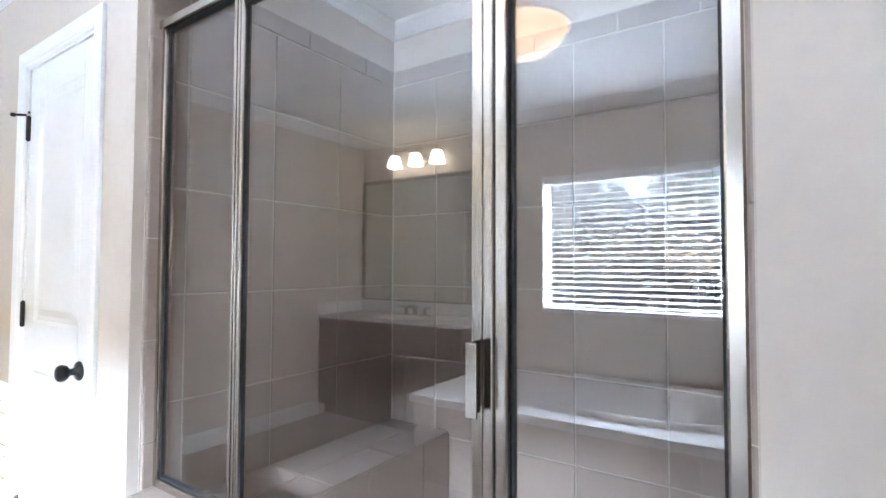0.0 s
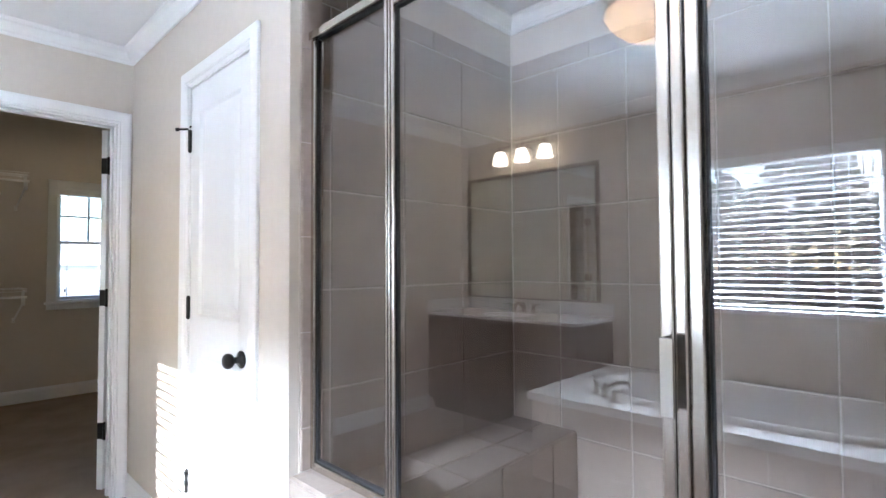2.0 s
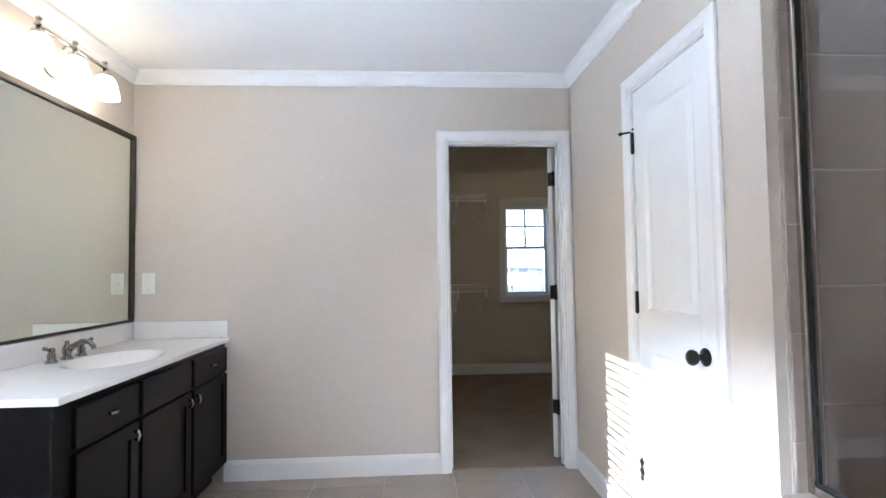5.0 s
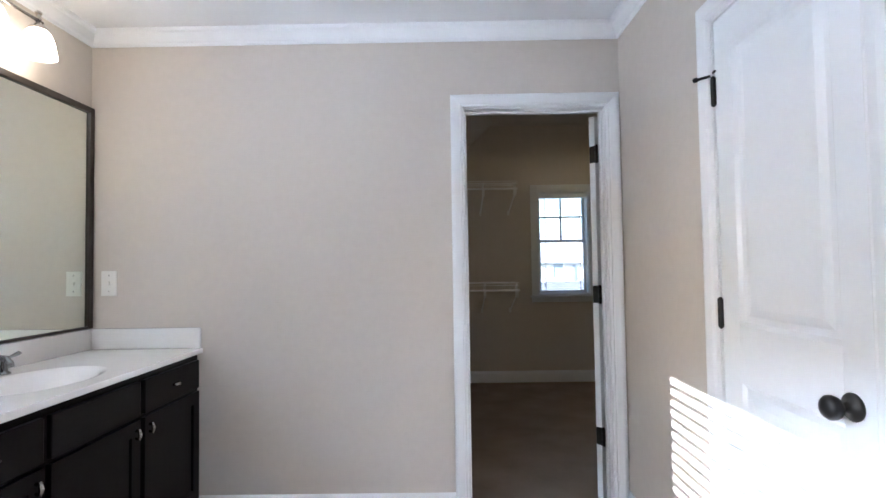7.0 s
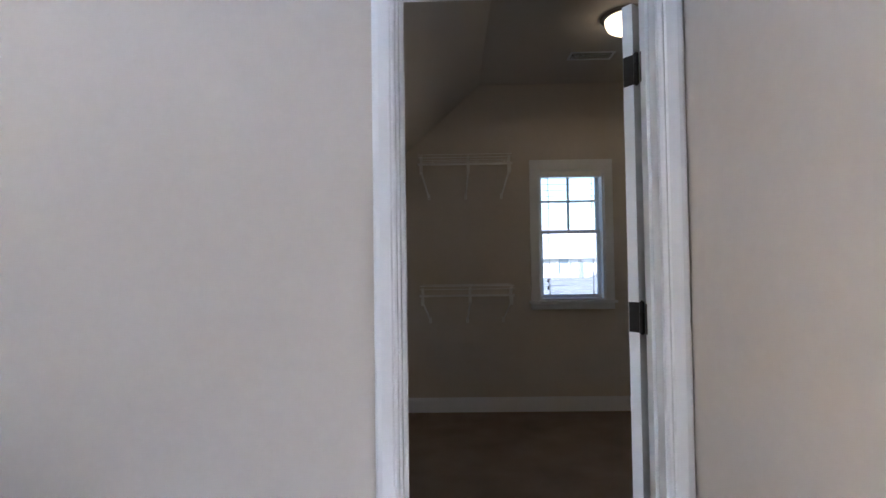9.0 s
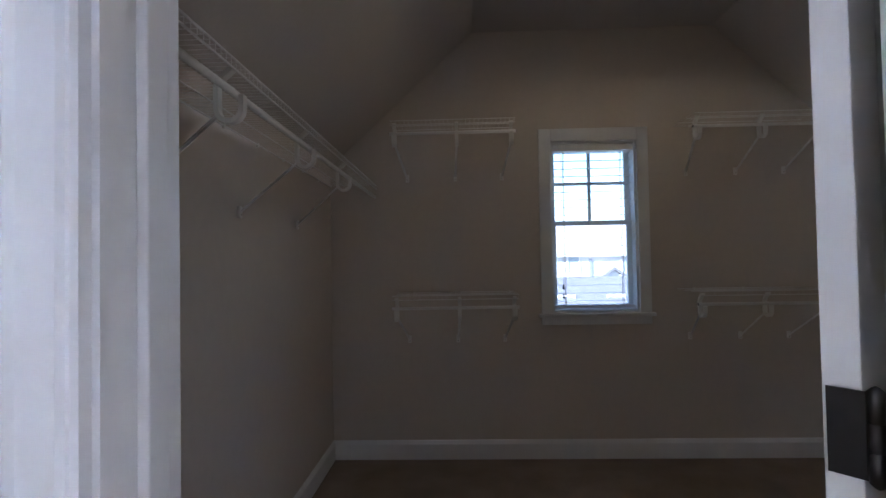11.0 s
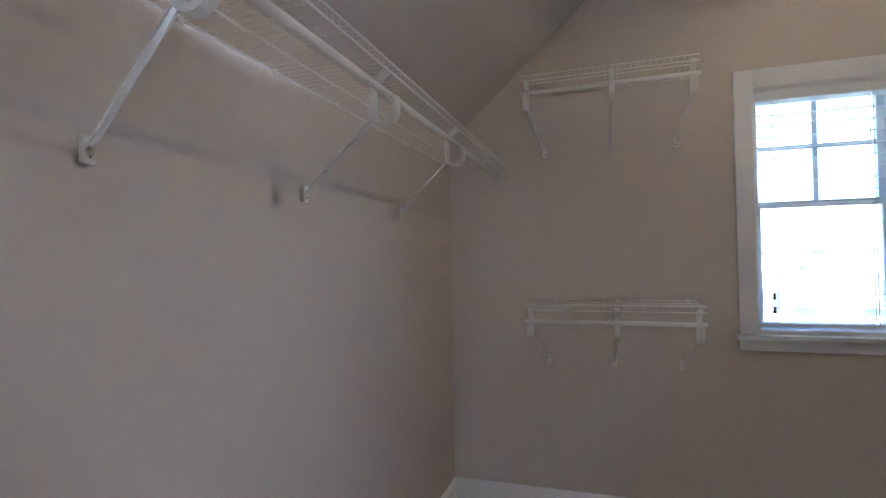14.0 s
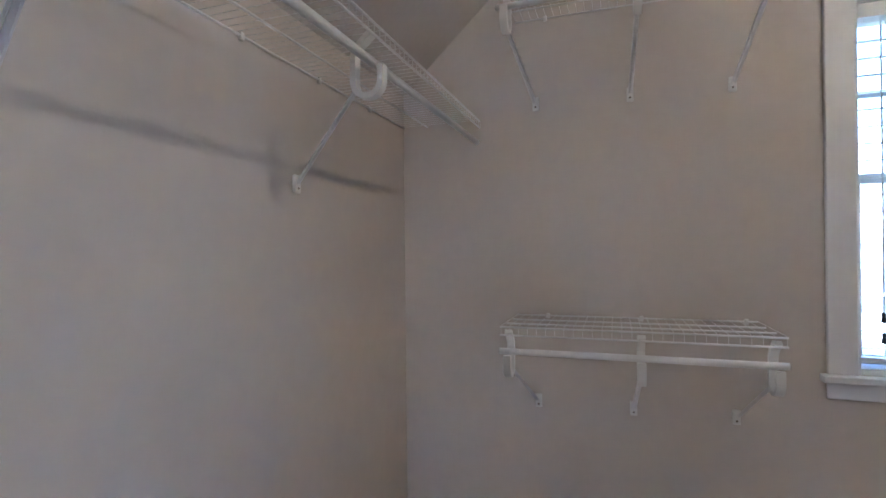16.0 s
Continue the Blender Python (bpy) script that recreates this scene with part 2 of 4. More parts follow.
solid("floor_bath", boxes((XL - T, YB - T, -0.12, 0.0, 0.040, -0.004)), GROUT, "bathroom floor of large square grey-beige tiles", "floor")
solid("floor_closet", boxes((CX0 - T, 0.040, -0.12, CX1 + T, CY + T, 0.006)), CARPET, "beige cut-pile carpet in the closet", "floor")
solid("wall_closet_partition", boxes((XL - T, 0, 0, DX0 - 0.02, T, 2.95), (DX0 - 0.02, 0, DZ + 0.02, DX1 + 0.02, T, 2.95), (DX1 + 0.02, 0, 0, CX1 + T, T, 2.95)), WALL, "beige painted partition with a doorway", "wall")
solid("wall_left", boxes((XL - T, YB, 0, XL, WY0, 2.6), (XL - T, WY0, 0, XL, WY1, WZ0), (XL - T, WY0, WZ1, XL, WY1, 2.6), (XL - T, WY1, 0, XL, 0, 2.6)), WALL, "beige painted wall with a window opening", "wall")
solid("wall_right", boxes((0, LY1 + 0.02, 0, T, 0, 2.6), (0, LY0 - 0.02, DZ + 0.02, T, LY1 + 0.02, 2.6), (0, SY1, 0, T, LY0 - 0.02, 2.6), (0, SY0, 2.30, T, SY1, 2.6), (0, YB, 0, T, SY0, 2.6)), WALL, "beige painted wall with linen door and shower opening", "wall")
solid("wall_linen_back", boxes((T + 0.30, SL + T + 0.002, 0, T + 0.34, -0.002, 2.6), (T, SL + T + 0.002, 2.56, T + 0.30, -0.002, 2.6), (T, SL + T + 0.002, -0.05, T + 0.30, -0.002, 0)), WALL, "plain wall behind the linen door", "wall")
solid("wall_lower_storey", boxes((XL - T, YB - T, -3.06, SX1 + T, -0.001, -0.121), (CX0 - T, -0.001, -3.06, CX1 + T, CY + 0.14, -0.121)), SIDING, "plain siding of the storey below", "wall")
solid("wall_back", boxes((XL - T, YB - T, 0, T, YB, 2.6)), WALL, "beige painted back wall of the bathroom", "wall")
solid("ceiling_bath", boxes((XL - T, YB - T, ZC, 0.0, 0, ZC + 0.06)), CEIL, "smooth white bathroom ceiling", "ceiling")
solid("ceiling_shower", boxes((T, SY0 - T, SZ, SX1 + T, SL + T, SZ + 0.06)), CEIL, "smooth white shower ceiling", "ceiling")

wall_shower_left = solid("wall_shower_left", boxes((T, SL, 0, SX1, SL + T, SZ)), WALL, "shower side wall, tiled below a painted band", "wall")
wall_shower_back = solid("wall_shower_back", boxes((SX1, SY0 - T, 0, SX1 + T, SL + T, SZ)), WALL, "shower back wall, tiled below a painted band", "wall")
wall_shower_right = solid("wall_shower_right", boxes((T, SY0 - T, 0, SX1, SR, SZ)), WALL, "shower valve wall, tiled below a painted band", "wall")
floor_shower = solid("floor_shower", boxes((0.0, SY0, -0.10, SX1, SL, 0.015)), GROUT, "tiled shower floor", "floor")

# closet: knee walls, gable with window, flat ceiling between two slopes
KX0, KX1 = 0.082, 0.634    # closet window opening
KZ0, KZ1 = 0.917, 2.014
KNEE, FL0, FL1 = 1.88, -0.40, 1.13
solid("wall_closet_left", boxes((CX0 - T, T, 0, CX0, CY, KNEE + 0.1)), WALL, "tan painted knee wall of the closet", "wall")
solid("wall_closet_right", boxes((CX1, T, 0, CX1 + T, CY, KNEE + 0.1)), WALL, "tan painted knee wall of the closet", "wall")
solid("wall_closet_gable", boxes((CX0 - T, CY, 0, KX0, CY + 0.14, 2.95), (KX0, CY, 0, KX1, CY + 0.14, KZ0), (KX0, CY, KZ1, KX1, CY + 0.14, 2.95), (KX1, CY, 0, CX1 + T, CY + 0.14, 2.95)), WALL, "tan painted gable wall with a window", "wall")
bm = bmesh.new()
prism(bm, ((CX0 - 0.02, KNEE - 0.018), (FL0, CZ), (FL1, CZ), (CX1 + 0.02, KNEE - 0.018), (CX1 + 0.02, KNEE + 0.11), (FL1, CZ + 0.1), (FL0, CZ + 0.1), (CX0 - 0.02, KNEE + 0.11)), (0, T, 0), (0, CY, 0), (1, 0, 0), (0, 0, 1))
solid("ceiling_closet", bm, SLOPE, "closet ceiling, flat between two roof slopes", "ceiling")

# mouldings
CROWN = ((0, 0), (0.010, 0), (0.014, 0.012), (0.022, 0.018), (0.044, 0.052), (0.056, 0.058), (0.060, 0.068), (0.060, 0.075), (0, 0.075))
BASE = ((0, 0), (0.014, 0), (0.014, 0.096), (0.011, 0.103), (0.008, 0.112), (0.004, 0.120), (0, 0.120))


def run(name, profile, p0, p1, out, label, material=None):
    return solid(name, prism(bmesh.new(), profile, p0, p1, out, (0, 0, 1)), material or TRIM, label, name.split("_")[0])


zc = ZC - 0.075
for p0, p1, out in (((XL, 0, zc), (0, 0, zc), (0, -1, 0)), ((0, 0, zc), (0, YB, zc), (-1, 0, 0)), ((XL, 0, zc), (XL, YB, zc), (1, 0, 0)), ((XL, YB, zc), (0, YB, zc), (0, 1, 0))):
    run("trim_crown", CROWN, p0, p1, out, "white painted crown moulding under the bathroom ceiling")
zs = SZ - 0.075
for p0, p1, out in (((SX1, SL, zs), (SX1, SR, zs), (-1, 0, 0)), ((T, SL, zs), (SX1, SL, zs), (0, -1, 0)), ((T, SR, zs), (SX1, SR, zs), (0, 1, 0))):
    run("trim_crown", CROWN, p0, p1, out, "white painted crown moulding inside the shower")
for p0, p1, out in (((-2.14, 0, 0), (DX0 - 0.07, 0, 0), (0, -1, 0)), ((0, -0.002, 0), (0, LY1 + 0.07, 0), (-1, 0, 0)), ((0, LY0 - 0.07, 0), (0, SY1, 0), (-1, 0, 0)), ((0, SY0, 0), (0, YB, 0), (-1, 0, 0)),
                    ((XL, YB, 0), (0, YB, 0), (0, 1, 0)), ((XL, -3.42, 0), (XL, YB, 0), (1, 0, 0))):
    run("baseboard", BASE, p0, p1, out, "white painted baseboard on the bathroom tiles")
for p0, p1, out in (((CX0, CY, 0.006), (CX1, CY, 0.006), (0, -1, 0)), ((CX0, T, 0.006), (CX0, CY, 0.006), (1, 0, 0)), ((CX1, T, 0.006), (CX1, CY, 0.006), (-1, 0, 0)), ((CX0, T, 0.006), (DX0 - 0.07, T, 0.006), (0, 1, 0)), ((DX1 + 0.07, T, 0.006), (CX1, T, 0.006), (0, 1, 0))):
    run("baseboard", BASE, p0, p1, out, "white painted baseboard on the closet carpet")


def door_trim(name, u0, u1, z1, place, depth, both, label):
    """Jamb, stop and moulded casing round an opening; place(u, d, z): u along the wall, d out of its face."""
    top = thing(name, label, "trim", kind="structure")
    w = 0.071
    prof = ((0.006, 0), (0.009, 0.010), (0.014, 0.013), (0.019, 0.011), (0.024, 0.015), (0.052, 0.019), (0.064, 0.017), (w, 0.012), (w, 0))
    for side in ((0, 1) if both else (0,)):
        def pt(u, d, z):
            return place(u, (d + 0.001) if side == 0 else (-depth - 0.001 - d), z)
        bm = bmesh.new()
        # mitred casing: the profile carried up, across and down
        rows = []
        for (uc, zc2, su, sz) in ((u0, 0.0, -1, 0), (u0, z1, -1, 1), (u1, z1, 1, 1), (u1, 0.0, 1, 0)):
            rows.append([bm.verts.new(pt(uc + su * o, d, zc2 + sz * o)) for o, d in prof])
        k = len(prof)
        for a, b in zip(rows, rows[1:]):
            for i in range(k):
                bm.faces.new((a[i], a[(i + 1) % k], b[(i + 1) % k], b[i]))
        bm.faces.new(rows[0]), bm.faces.new(rows[-1][::-1])
        part("casing", bm, TRIM, top)
    j = 0.018
    bm = bmesh.new()
    for a, b, c, d in ((u0 - j, u0, 0, z1 + j), (u1, u1 + j, 0, z1 + j), (u0, u1, z1, z1 + j)):
        p, q = place(a, 0, c), place(b, -depth, d)
        box(bm, *p, *q)
    part("jamb", bm, TRIM, top)
    bm = bmesh.new()
    s0, s1 = (-0.045, -0.078) if both else (-0.045, -0.08)
    for a, b, c, d in ((u0, u0 + 0.011, 0, z1), (u1 - 0.011, u1, 0, z1), (u0 + 0.011, u1 - 0.011, z1 - 0.011, z1)):
        box(bm, *place(a, s0, c), *place(b, s1, d), bevel=0.002)
    part("stop", bm, TRIM, top)
    return top


closet_trim = door_trim("trim_closet_doorway", DX0, DX1, DZ, lambda u, d, z: Vector((u, -d, z)), T, True, "white moulded casing and jamb of the closet doorway")
door_trim("trim_linen_doorway", LY0, LY1, DZ, lambda u, d, z: Vector((-d, u, z)), T, False, "white moulded casing and jamb of the linen door")


def panel_door(name, w, h, label, panels, hinge_side=1):
    """A moulded two-panel door slab: x along its width from the hinge edge, y its thickness, z up. Both faces have sunk panels."""
    top = thing(name, label, "door", kind="structure")
    th = 0.035
    sx = 0.095
    bm = bmesh.new()
    zs = [0.0] + [z for p in panels for z in p] + [h]
    box(bm, 0, 0, 0, sx, th, h, 0.0015), box(bm, w - sx, 0, 0, w, th, h, 0.0015)
    for a, b in zip(zs[0::2], zs[1::2]):
        box(bm, sx, 0.0, a, w - sx, th, b)
    for a, b in panels:
        for y0, s in ((0.0, 1), (th, -1)):
            loops = []
            for inset, d in ((0, 0.0), (0.012, 0.009), (0.030, 0.010), (0.055, 0.003)):
                loops.append([bm.verts.new((x, y0 + s * d, z)) for x, z in ((sx + inset, a + inset), (w - sx - inset, a + inset), (w - sx - inset, b - inset), (sx + inset, b - inset))])
            for p, q in zip(loops, loops[1:]):
                for i in range(4):
                    bm.faces.new((p[i], p[(i + 1) % 4], q[(i + 1) % 4], q[i]))
            bm.faces.new(loops[-1])
    part("slab", bm, DOORP, top)
    return top


def knob_bm(at, way):
    bm = bmesh.new()
    lathe(bm, ((0.0, 0.0), (0.031, 0.0), (0.032, 0.005), (0.027, 0.010), (0.013, 0.013), (0.011, 0.026), (0.014, 0.032), (0.023, 0.038), (0.0275, 0.048), (0.0275, 0.056), (0.022, 0.064), (0.010, 0.068), (0.0, 0.068)), at, way, 28)
    return bm


def hinge_bm(z, x, y, leaf):
    """A butt hinge: barrel with ball tips, and the leaf that shows, from (x, y) along the vector leaf."""
    bm = bmesh.new()
    lathe(bm, ((0.0, -0.052), (0.004, -0.050), (0.008, -0.046), (0.008, -0.015), (0.0072, -0.0146), (0.008, -0.0142), (0.008, 0.0142), (0.0072, 0.0146), (0.008, 0.015), (0.008, 0.046), (0.004, 0.050), (0.0, 0.052)), (x, y, z), (0, 0, 1), 12)
    lx, ly = leaf
    n = Vector((lx, ly, 0)).normalized().cross(Vector((0, 0, 1))) * 0.0015
    p = Vector((x, y, z))
    e = Vector((lx, ly, 0))
    lo, hi = Vector((0, 0, -0.045)), Vector((0, 0, 0.045))
    vs = [bm.verts.new(p + a + b + c) for a in (lo, hi) for b in (Vector(), e) for c in (-n, n)]
    for q in ((0, 1, 3, 2), (4, 6, 7, 5), (0, 4, 5, 1), (2, 3, 7, 6), (0, 2, 6, 4), (1, 5, 7, 3)):
        bm.faces.new([vs[i] for i in q])
    return bm


PANELS = ((0.20, 0.86), (1.035, 1.905))
# linen door, shut: hinges towards the closet, knob towards the shower
w = LY1 - LY0 - 0.006
door = panel_door("door_1", w, DZ - 0.012, "closed white two-panel linen door with a dark bronze knob", PANELS)
door.matrix_world = basis(0.006, LY1 - 0.003, 0.008, (0, -1, 0), (1, 0, 0), (0, 0, 1))
part("knob", knob_bm((w - 0.068, 0.0, 0.905), (0, -1, 0)), BRONZE, door, "round dark bronze knob")
part("latch_plate", boxes((w - 0.006, -0.0015, 0.872, w + 0.0022, 0.031, 0.938)), BRONZE, door)
for z in (0.325, 1.065, 1.79):
    hg = part("hinge", hinge_bm(z, 0.0, -0.006, (0.0, 0.02)), BRONZE, door, "dark bronze butt hinge")
    part("hinge_leaf", boxes((-0.009, -0.012, z - 0.045, 0.009, -0.0005, z + 0.045), bevel=0.002), BRONZE, hg)
bm = bmesh.new()
lathe(bm, ((0.0045, 0), (0.0045, 0.040), (0.008, 0.042), (0.008, 0.054), (0.0, 0.056)), (-0.002, -0.014, 1.842), (-0.75, -0.65, 0), 10)
tube(bm, ((0.0, -0.006, 1.852), (0.028, -0.014, 1.848)), 0.004, 8)
part("hinge_stop", bm, BRONZE, door, "hinge-pin door stop")

# closet door, swung wide into the closet
w2 = DX1 - DX0 - 0.006
swing = radians(38)
door2 = panel_door("door_2", w2, DZ - 0.016, "open white two-panel closet door swung into the closet", PANELS)
door2.matrix_world = Matrix.Translation((DX1 - 0.002, T + 0.011, 0.012)) @ Matrix.Rotation(swing, 4, "Z") @ Matrix.Translation((0.004, 0.018, 0))
part("knob", knob_bm((w2 - 0.062, 0.035, 0.905), (0, 1, 0)), BRONZE, door2, "round dark bronze knob")
part("knob", knob_bm((w2 - 0.062, 0.0, 0.905), (0, -1, 0)), BRONZE, door2, "round dark bronze knob")
for z in (0.325, 1.065, 1.81):
    part("hinge", hinge_bm(z, -0.004, -0.012, (0.0, 0.042)), BRONZE, door2, "dark bronze butt hinge")
for z in (0.335, 1.075, 1.82):
    part("hinge_leaf", boxes((DX1 - 0.0015, T - 0.034, z - 0.045, DX1 + 0.0015, T + 0.001, z + 0.045), bevel=0.001), BRONZE, closet_trim, "dark bronze hinge leaf")


# ---- windows ----
def pane_ob(x0, y0, z0, x1, y1, z1, material, parent, name="pane"):
    ob = part(name, boxes((x0, y0, z0, x1, y1, z1)), material, parent)
    ob.visible_shadow = False
    return ob


def frame_bm(place, u0, u1, v0, v1, w, d0, d1, bevel=0.002):
    """Four bars round a rectangle; place(u, d, v)."""
    bm = bmesh.new()
    for a, b, c, d in ((u0, u0 + w, v0, v1), (u1 - w, u1, v0, v1), (u0 + w, u1 - w, v0, v0 + w), (u0 + w, u1 - w, v1 - w, v1)):
        box(bm, *place(a, d0, c), *place(b, d1, d), bevel=bevel)
    return bm


# bathroom window: drywall returns, white sash, thin stool
bw = thing("window_1", "white window over the tub behind open slat blinds", "window", kind="structure")
bp = lambda u, d, v: Vector((XL - d, u, v))
part("window_frame", frame_bm(bp, WY0, WY1, WZ0, WZ1, 0.030, 0.075, T), VINYL, bw)
pane_ob(XL - 0.100, WY0 + 0.030, WZ0 + 0.030, XL - 0.096, WY1 - 0.030, WZ1 - 0.030, WINDOW_GLASS, bw)
part("window_lining", frame_bm(bp, WY0 + 0.001, WY1 - 0.001, WZ0 + 0.001, WZ1 - 0.001, 0.012, -0.004, 0.075, 0.001), TRIM, bw)


def blind(name, label, place, u0, u1, v0, v1, depth, pitch, tilt, ladders, tassels):
    """A slat blind: place(u, d, v) with d the way towards the room; slats tilt degrees, the outer edge up."""
    top = thing(name, label, "window blind")
    bm = bmesh.new()
    box(bm, *place(u0, -0.030, v1 - 0.042), *place(u1, 0.030, v1), bevel=0.003)
    part("head_rail", bm, SLAT, top)
    bm = bmesh.new()
    box(bm, *place(u0, -depth / 2, v0), *place(u1, depth / 2, v0 + 0.018), bevel=0.003)
    part("bottom_rail", bm, SLAT, top)
    c, s = math.cos(radians(tilt)) * depth / 2, math.sin(radians(tilt)) * depth / 2
    bm = bmesh.new()
    rows = []
    for k in range(5):
        q = k / 2 - 1
        bow = 0.045 * depth * (1 - q * q) * (1 if depth > 0.04 else 0.3)
        rows.append((q * c, -q * s + bow))
    loop = [(d, v) for d, v in rows] + [(d, v - (0.0028 if depth > 0.04 else 0.0013)) for d, v in rows[::-1]]
    a = [bm.verts.new(place(u0 + 0.004, d, v) - place(0, 0, 0)) for d, v in loop]
    b = [bm.verts.new(place(u1 - 0.004, d, v) - place(0, 0, 0)) for d, v in loop]
    for i in range(len(loop)):
        j = (i + 1) % len(loop)
        bm.faces.new((a[i], a[j], b[j], b[i]))
    bm.faces.new(a), bm.faces.new(b[::-1])
    slat = mesh("slat", bm, SLAT)
    v = v0 + 0.045
    while v < v1 - 0.05:
        ob = new("slat", slat)
        ob.parent = top
        ob.location = place(0, 0, 0) + place(0, 0, v) - place(0, 0, 0)
        v += pitch
    for f in ladders:
        u = u0 + (u1 - u0) * f
        bm = bmesh.new()
        for d in (-depth / 2 - 0.002, depth / 2 + 0.002):
            tube(bm, (place(u, d, v0 + 0.01), place(u, d, v1 - 0.02)), 0.0019, 5)
        part("ladder_cord", bm, CORD, top)
    for u, va, vb in tassels:
        bm = bmesh.new()
        tube(bm, (place(u, depth / 2 + 0.012, v1 - 0.03), place(u, depth / 2 + 0.012, va)), 0.0012, 5)
        part("pull_cord", bm, CORD, top)
        for vt in (va, vb):
            bm = bmesh.new()
            lathe(bm, ((0.002, 0.0), (0.006, -0.006), (0.0045, -0.014), (0.008, -0.030), (0.0, -0.032)), place(u, depth / 2 + 0.012, vt), (0, 0, 1), 10)
            part("tassel", bm, BRONZE, top)
    return top


blind("window_blind", "white two-inch slat blind, lowered and open, over the tub", lambda u, d, v: Vector((XL - 0.038 + d, u, v)), WY0 + 0.016, WY1 - 0.016, WZ0 + 0.014, WZ1 - 0.013, 0.050, 0.0425, 6, (0.12, 0.38, 0.62, 0.88), ((WY0 + 0.06, 1.06, 1.0), (WY1 - 0.06, 1.06, 1.06)))

# closet window: double-hung, four-light upper sash, painted casing, stool and apron
cw = thing("window_2", "white double-hung closet window with a four-light upper sash", "window", kind="structure")
cp = lambda u, d, v: Vector((u, CY + d, v))
bm = bmesh.new()
for r in ((0.012, -0.018, KZ0, KX0 + 0.006, -0.001, KZ1 + 0.078), (KX1 - 0.006, -0.018, KZ0, 0.702, -0.001, KZ1 + 0.078), (KX0 + 0.006, -0.018, KZ1 - 0.006, KX1 - 0.006, -0.001, KZ1 + 0.078)):
    box(bm, r[0], CY + r[1], r[2], r[3], CY + r[4], r[5], 0.004)
part("casing", bm, TRIM, cw)
part("window_sill", boxes((-0.005, CY - 0.040, KZ0 - 0.022, 0.721, CY - 0.0005, KZ0), (KX0 + 0.001, CY - 0.0005, KZ0 - 0.022, KX1 - 0.001, CY + 0.06, KZ0 + 0.0005), bevel=0.004), TRIM, cw)
part("apron", boxes((0.012, CY - 0.015, KZ0 - 0.072, 0.702, CY - 0.001, KZ0 - 0.022), bevel=0.003), TRIM, cw)
part("window_frame", frame_bm(cp, KX0, KX1, KZ0, KZ1, 0.018, 0.002, 0.135), VINYL, cw)
zm = 1.494
part("lower_sash", frame_bm(cp, KX0 + 0.018, KX1 - 0.018, KZ0 + 0.018, zm + 0.014, 0.030, 0.072, 0.098), VINYL, cw)
part("upper_sash", frame_bm(cp, KX0 + 0.018, KX1 - 0.018, zm - 0.014, KZ1 - 0.018, 0.030, 0.101, 0.127), VINYL, cw)
xm = (KX0 + KX1) / 2
zu = (zm + KZ1) / 2
part("muntin", boxes((xm - 0.010, CY + 0.106, zm + 0.016, xm + 0.010, CY + 0.122, KZ1 - 0.048)), VINYL, cw)
part("muntin", boxes((KX0 + 0.048, CY + 0.107, zu - 0.010, xm - 0.010, CY + 0.121, zu + 0.010), (xm + 0.010, CY + 0.107, zu - 0.010, KX1 - 0.048, CY + 0.121, zu + 0.010)), VINYL, cw)
pane_ob(KX0 + 0.048, CY + 0.083, KZ0 + 0.048, KX1 - 0.048, CY + 0.087, zm - 0.016, WINDOW_GLASS, cw)
pane_ob(KX0 + 0.048, CY + 0.112, zm + 0.016, KX1 - 0.048, CY + 0.116, KZ1 - 0.048, WINDOW_GLASS, cw)
blind("window_blind", "white slat blind with level slats in the closet window", lambda u, d, v: Vector((u, CY + 0.034 - d, v)), KX0 + 0.022, KX1 - 0.022, KZ0 + 0.030, KZ1 - 0.020, 0.024, 0.050, 0, (0.14, 0.86), ((KX0 + 0.075, 1.10, 1.04),))

# ---- shower ----
GX = 0.085   # middle of the glass
TS = 0.352   # wall tile with its joint
tz = [0.105, 0.457, 0.812, 1.165, 1.52, 1.880, 2.195, 2.280]
GAP = 0.005


def tile_face(parent, u_edges, v_edges, thick, place, top_shift=0.17):
    tiles(parent, cells(u_edges, [0.018] + tz[:-1], GAP), thick, place, TILE)
    us = [u_edges[0]] + [u + top_shift for u in u_edges[:-1] if u + top_shift < u_edges[-1]] + [u_edges[-1]]
    tiles(parent, cells(us, tz[-2:], GAP), thick, place, TILE)


lx = [SX1 - 0.009, 0.919, 0.567, 0.215, T + 0.002][::-1]
by = [SL - 0.009, -1.93, -2.27, -2.622, -2.974, SR + 0.009][::-1]

# bench along the side wall, knee wall under the fixed pane, kerb under the door
bench = thing("shower_bench", "built-in tiled shower bench along the side wall", "bench", kind="structure")
part("core", boxes((T, -2.008, 0.016, SX1 - 0.001, SL - 0.001, 0.480)), GROUT, bench)
knee = thing("wall_shower_knee", "low tiled wall under the fixed shower pane", "wall", kind="structure")
part("core", boxes((0.006, -2.166, -0.05, T - 0.002, SY1 - 0.001, 0.588)), GROUT, knee)
kerb = thing("shower_kerb", "low tiled kerb below the shower door", "kerb", kind="structure")
part("core", boxes((0.006, SY0 + 0.001, -0.05, T - 0.002, -2.168, 0.108)), GROUT, kerb)
jamb = thing("trim_shower_jamb", "beige bullnose tile edging of the shower opening", "trim", kind="structure")


def bullnose(parent, y, s, z0, z1):
    """One edging tile on the jamb, with a rounded outer edge."""
    bm = bmesh.new()
    prof = ((0.004, 0.0), (0.004, 0.004), (0.006, 0.0075), (0.010, 0.009), (T - 0.040, 0.009), (T - 0.040, 0.0))
    prism(bm, prof, (0.034, y, z0), (0.034, y, z1), (1, 0, 0), (0, s, 0))
    part("tile", bm, TILE, parent)


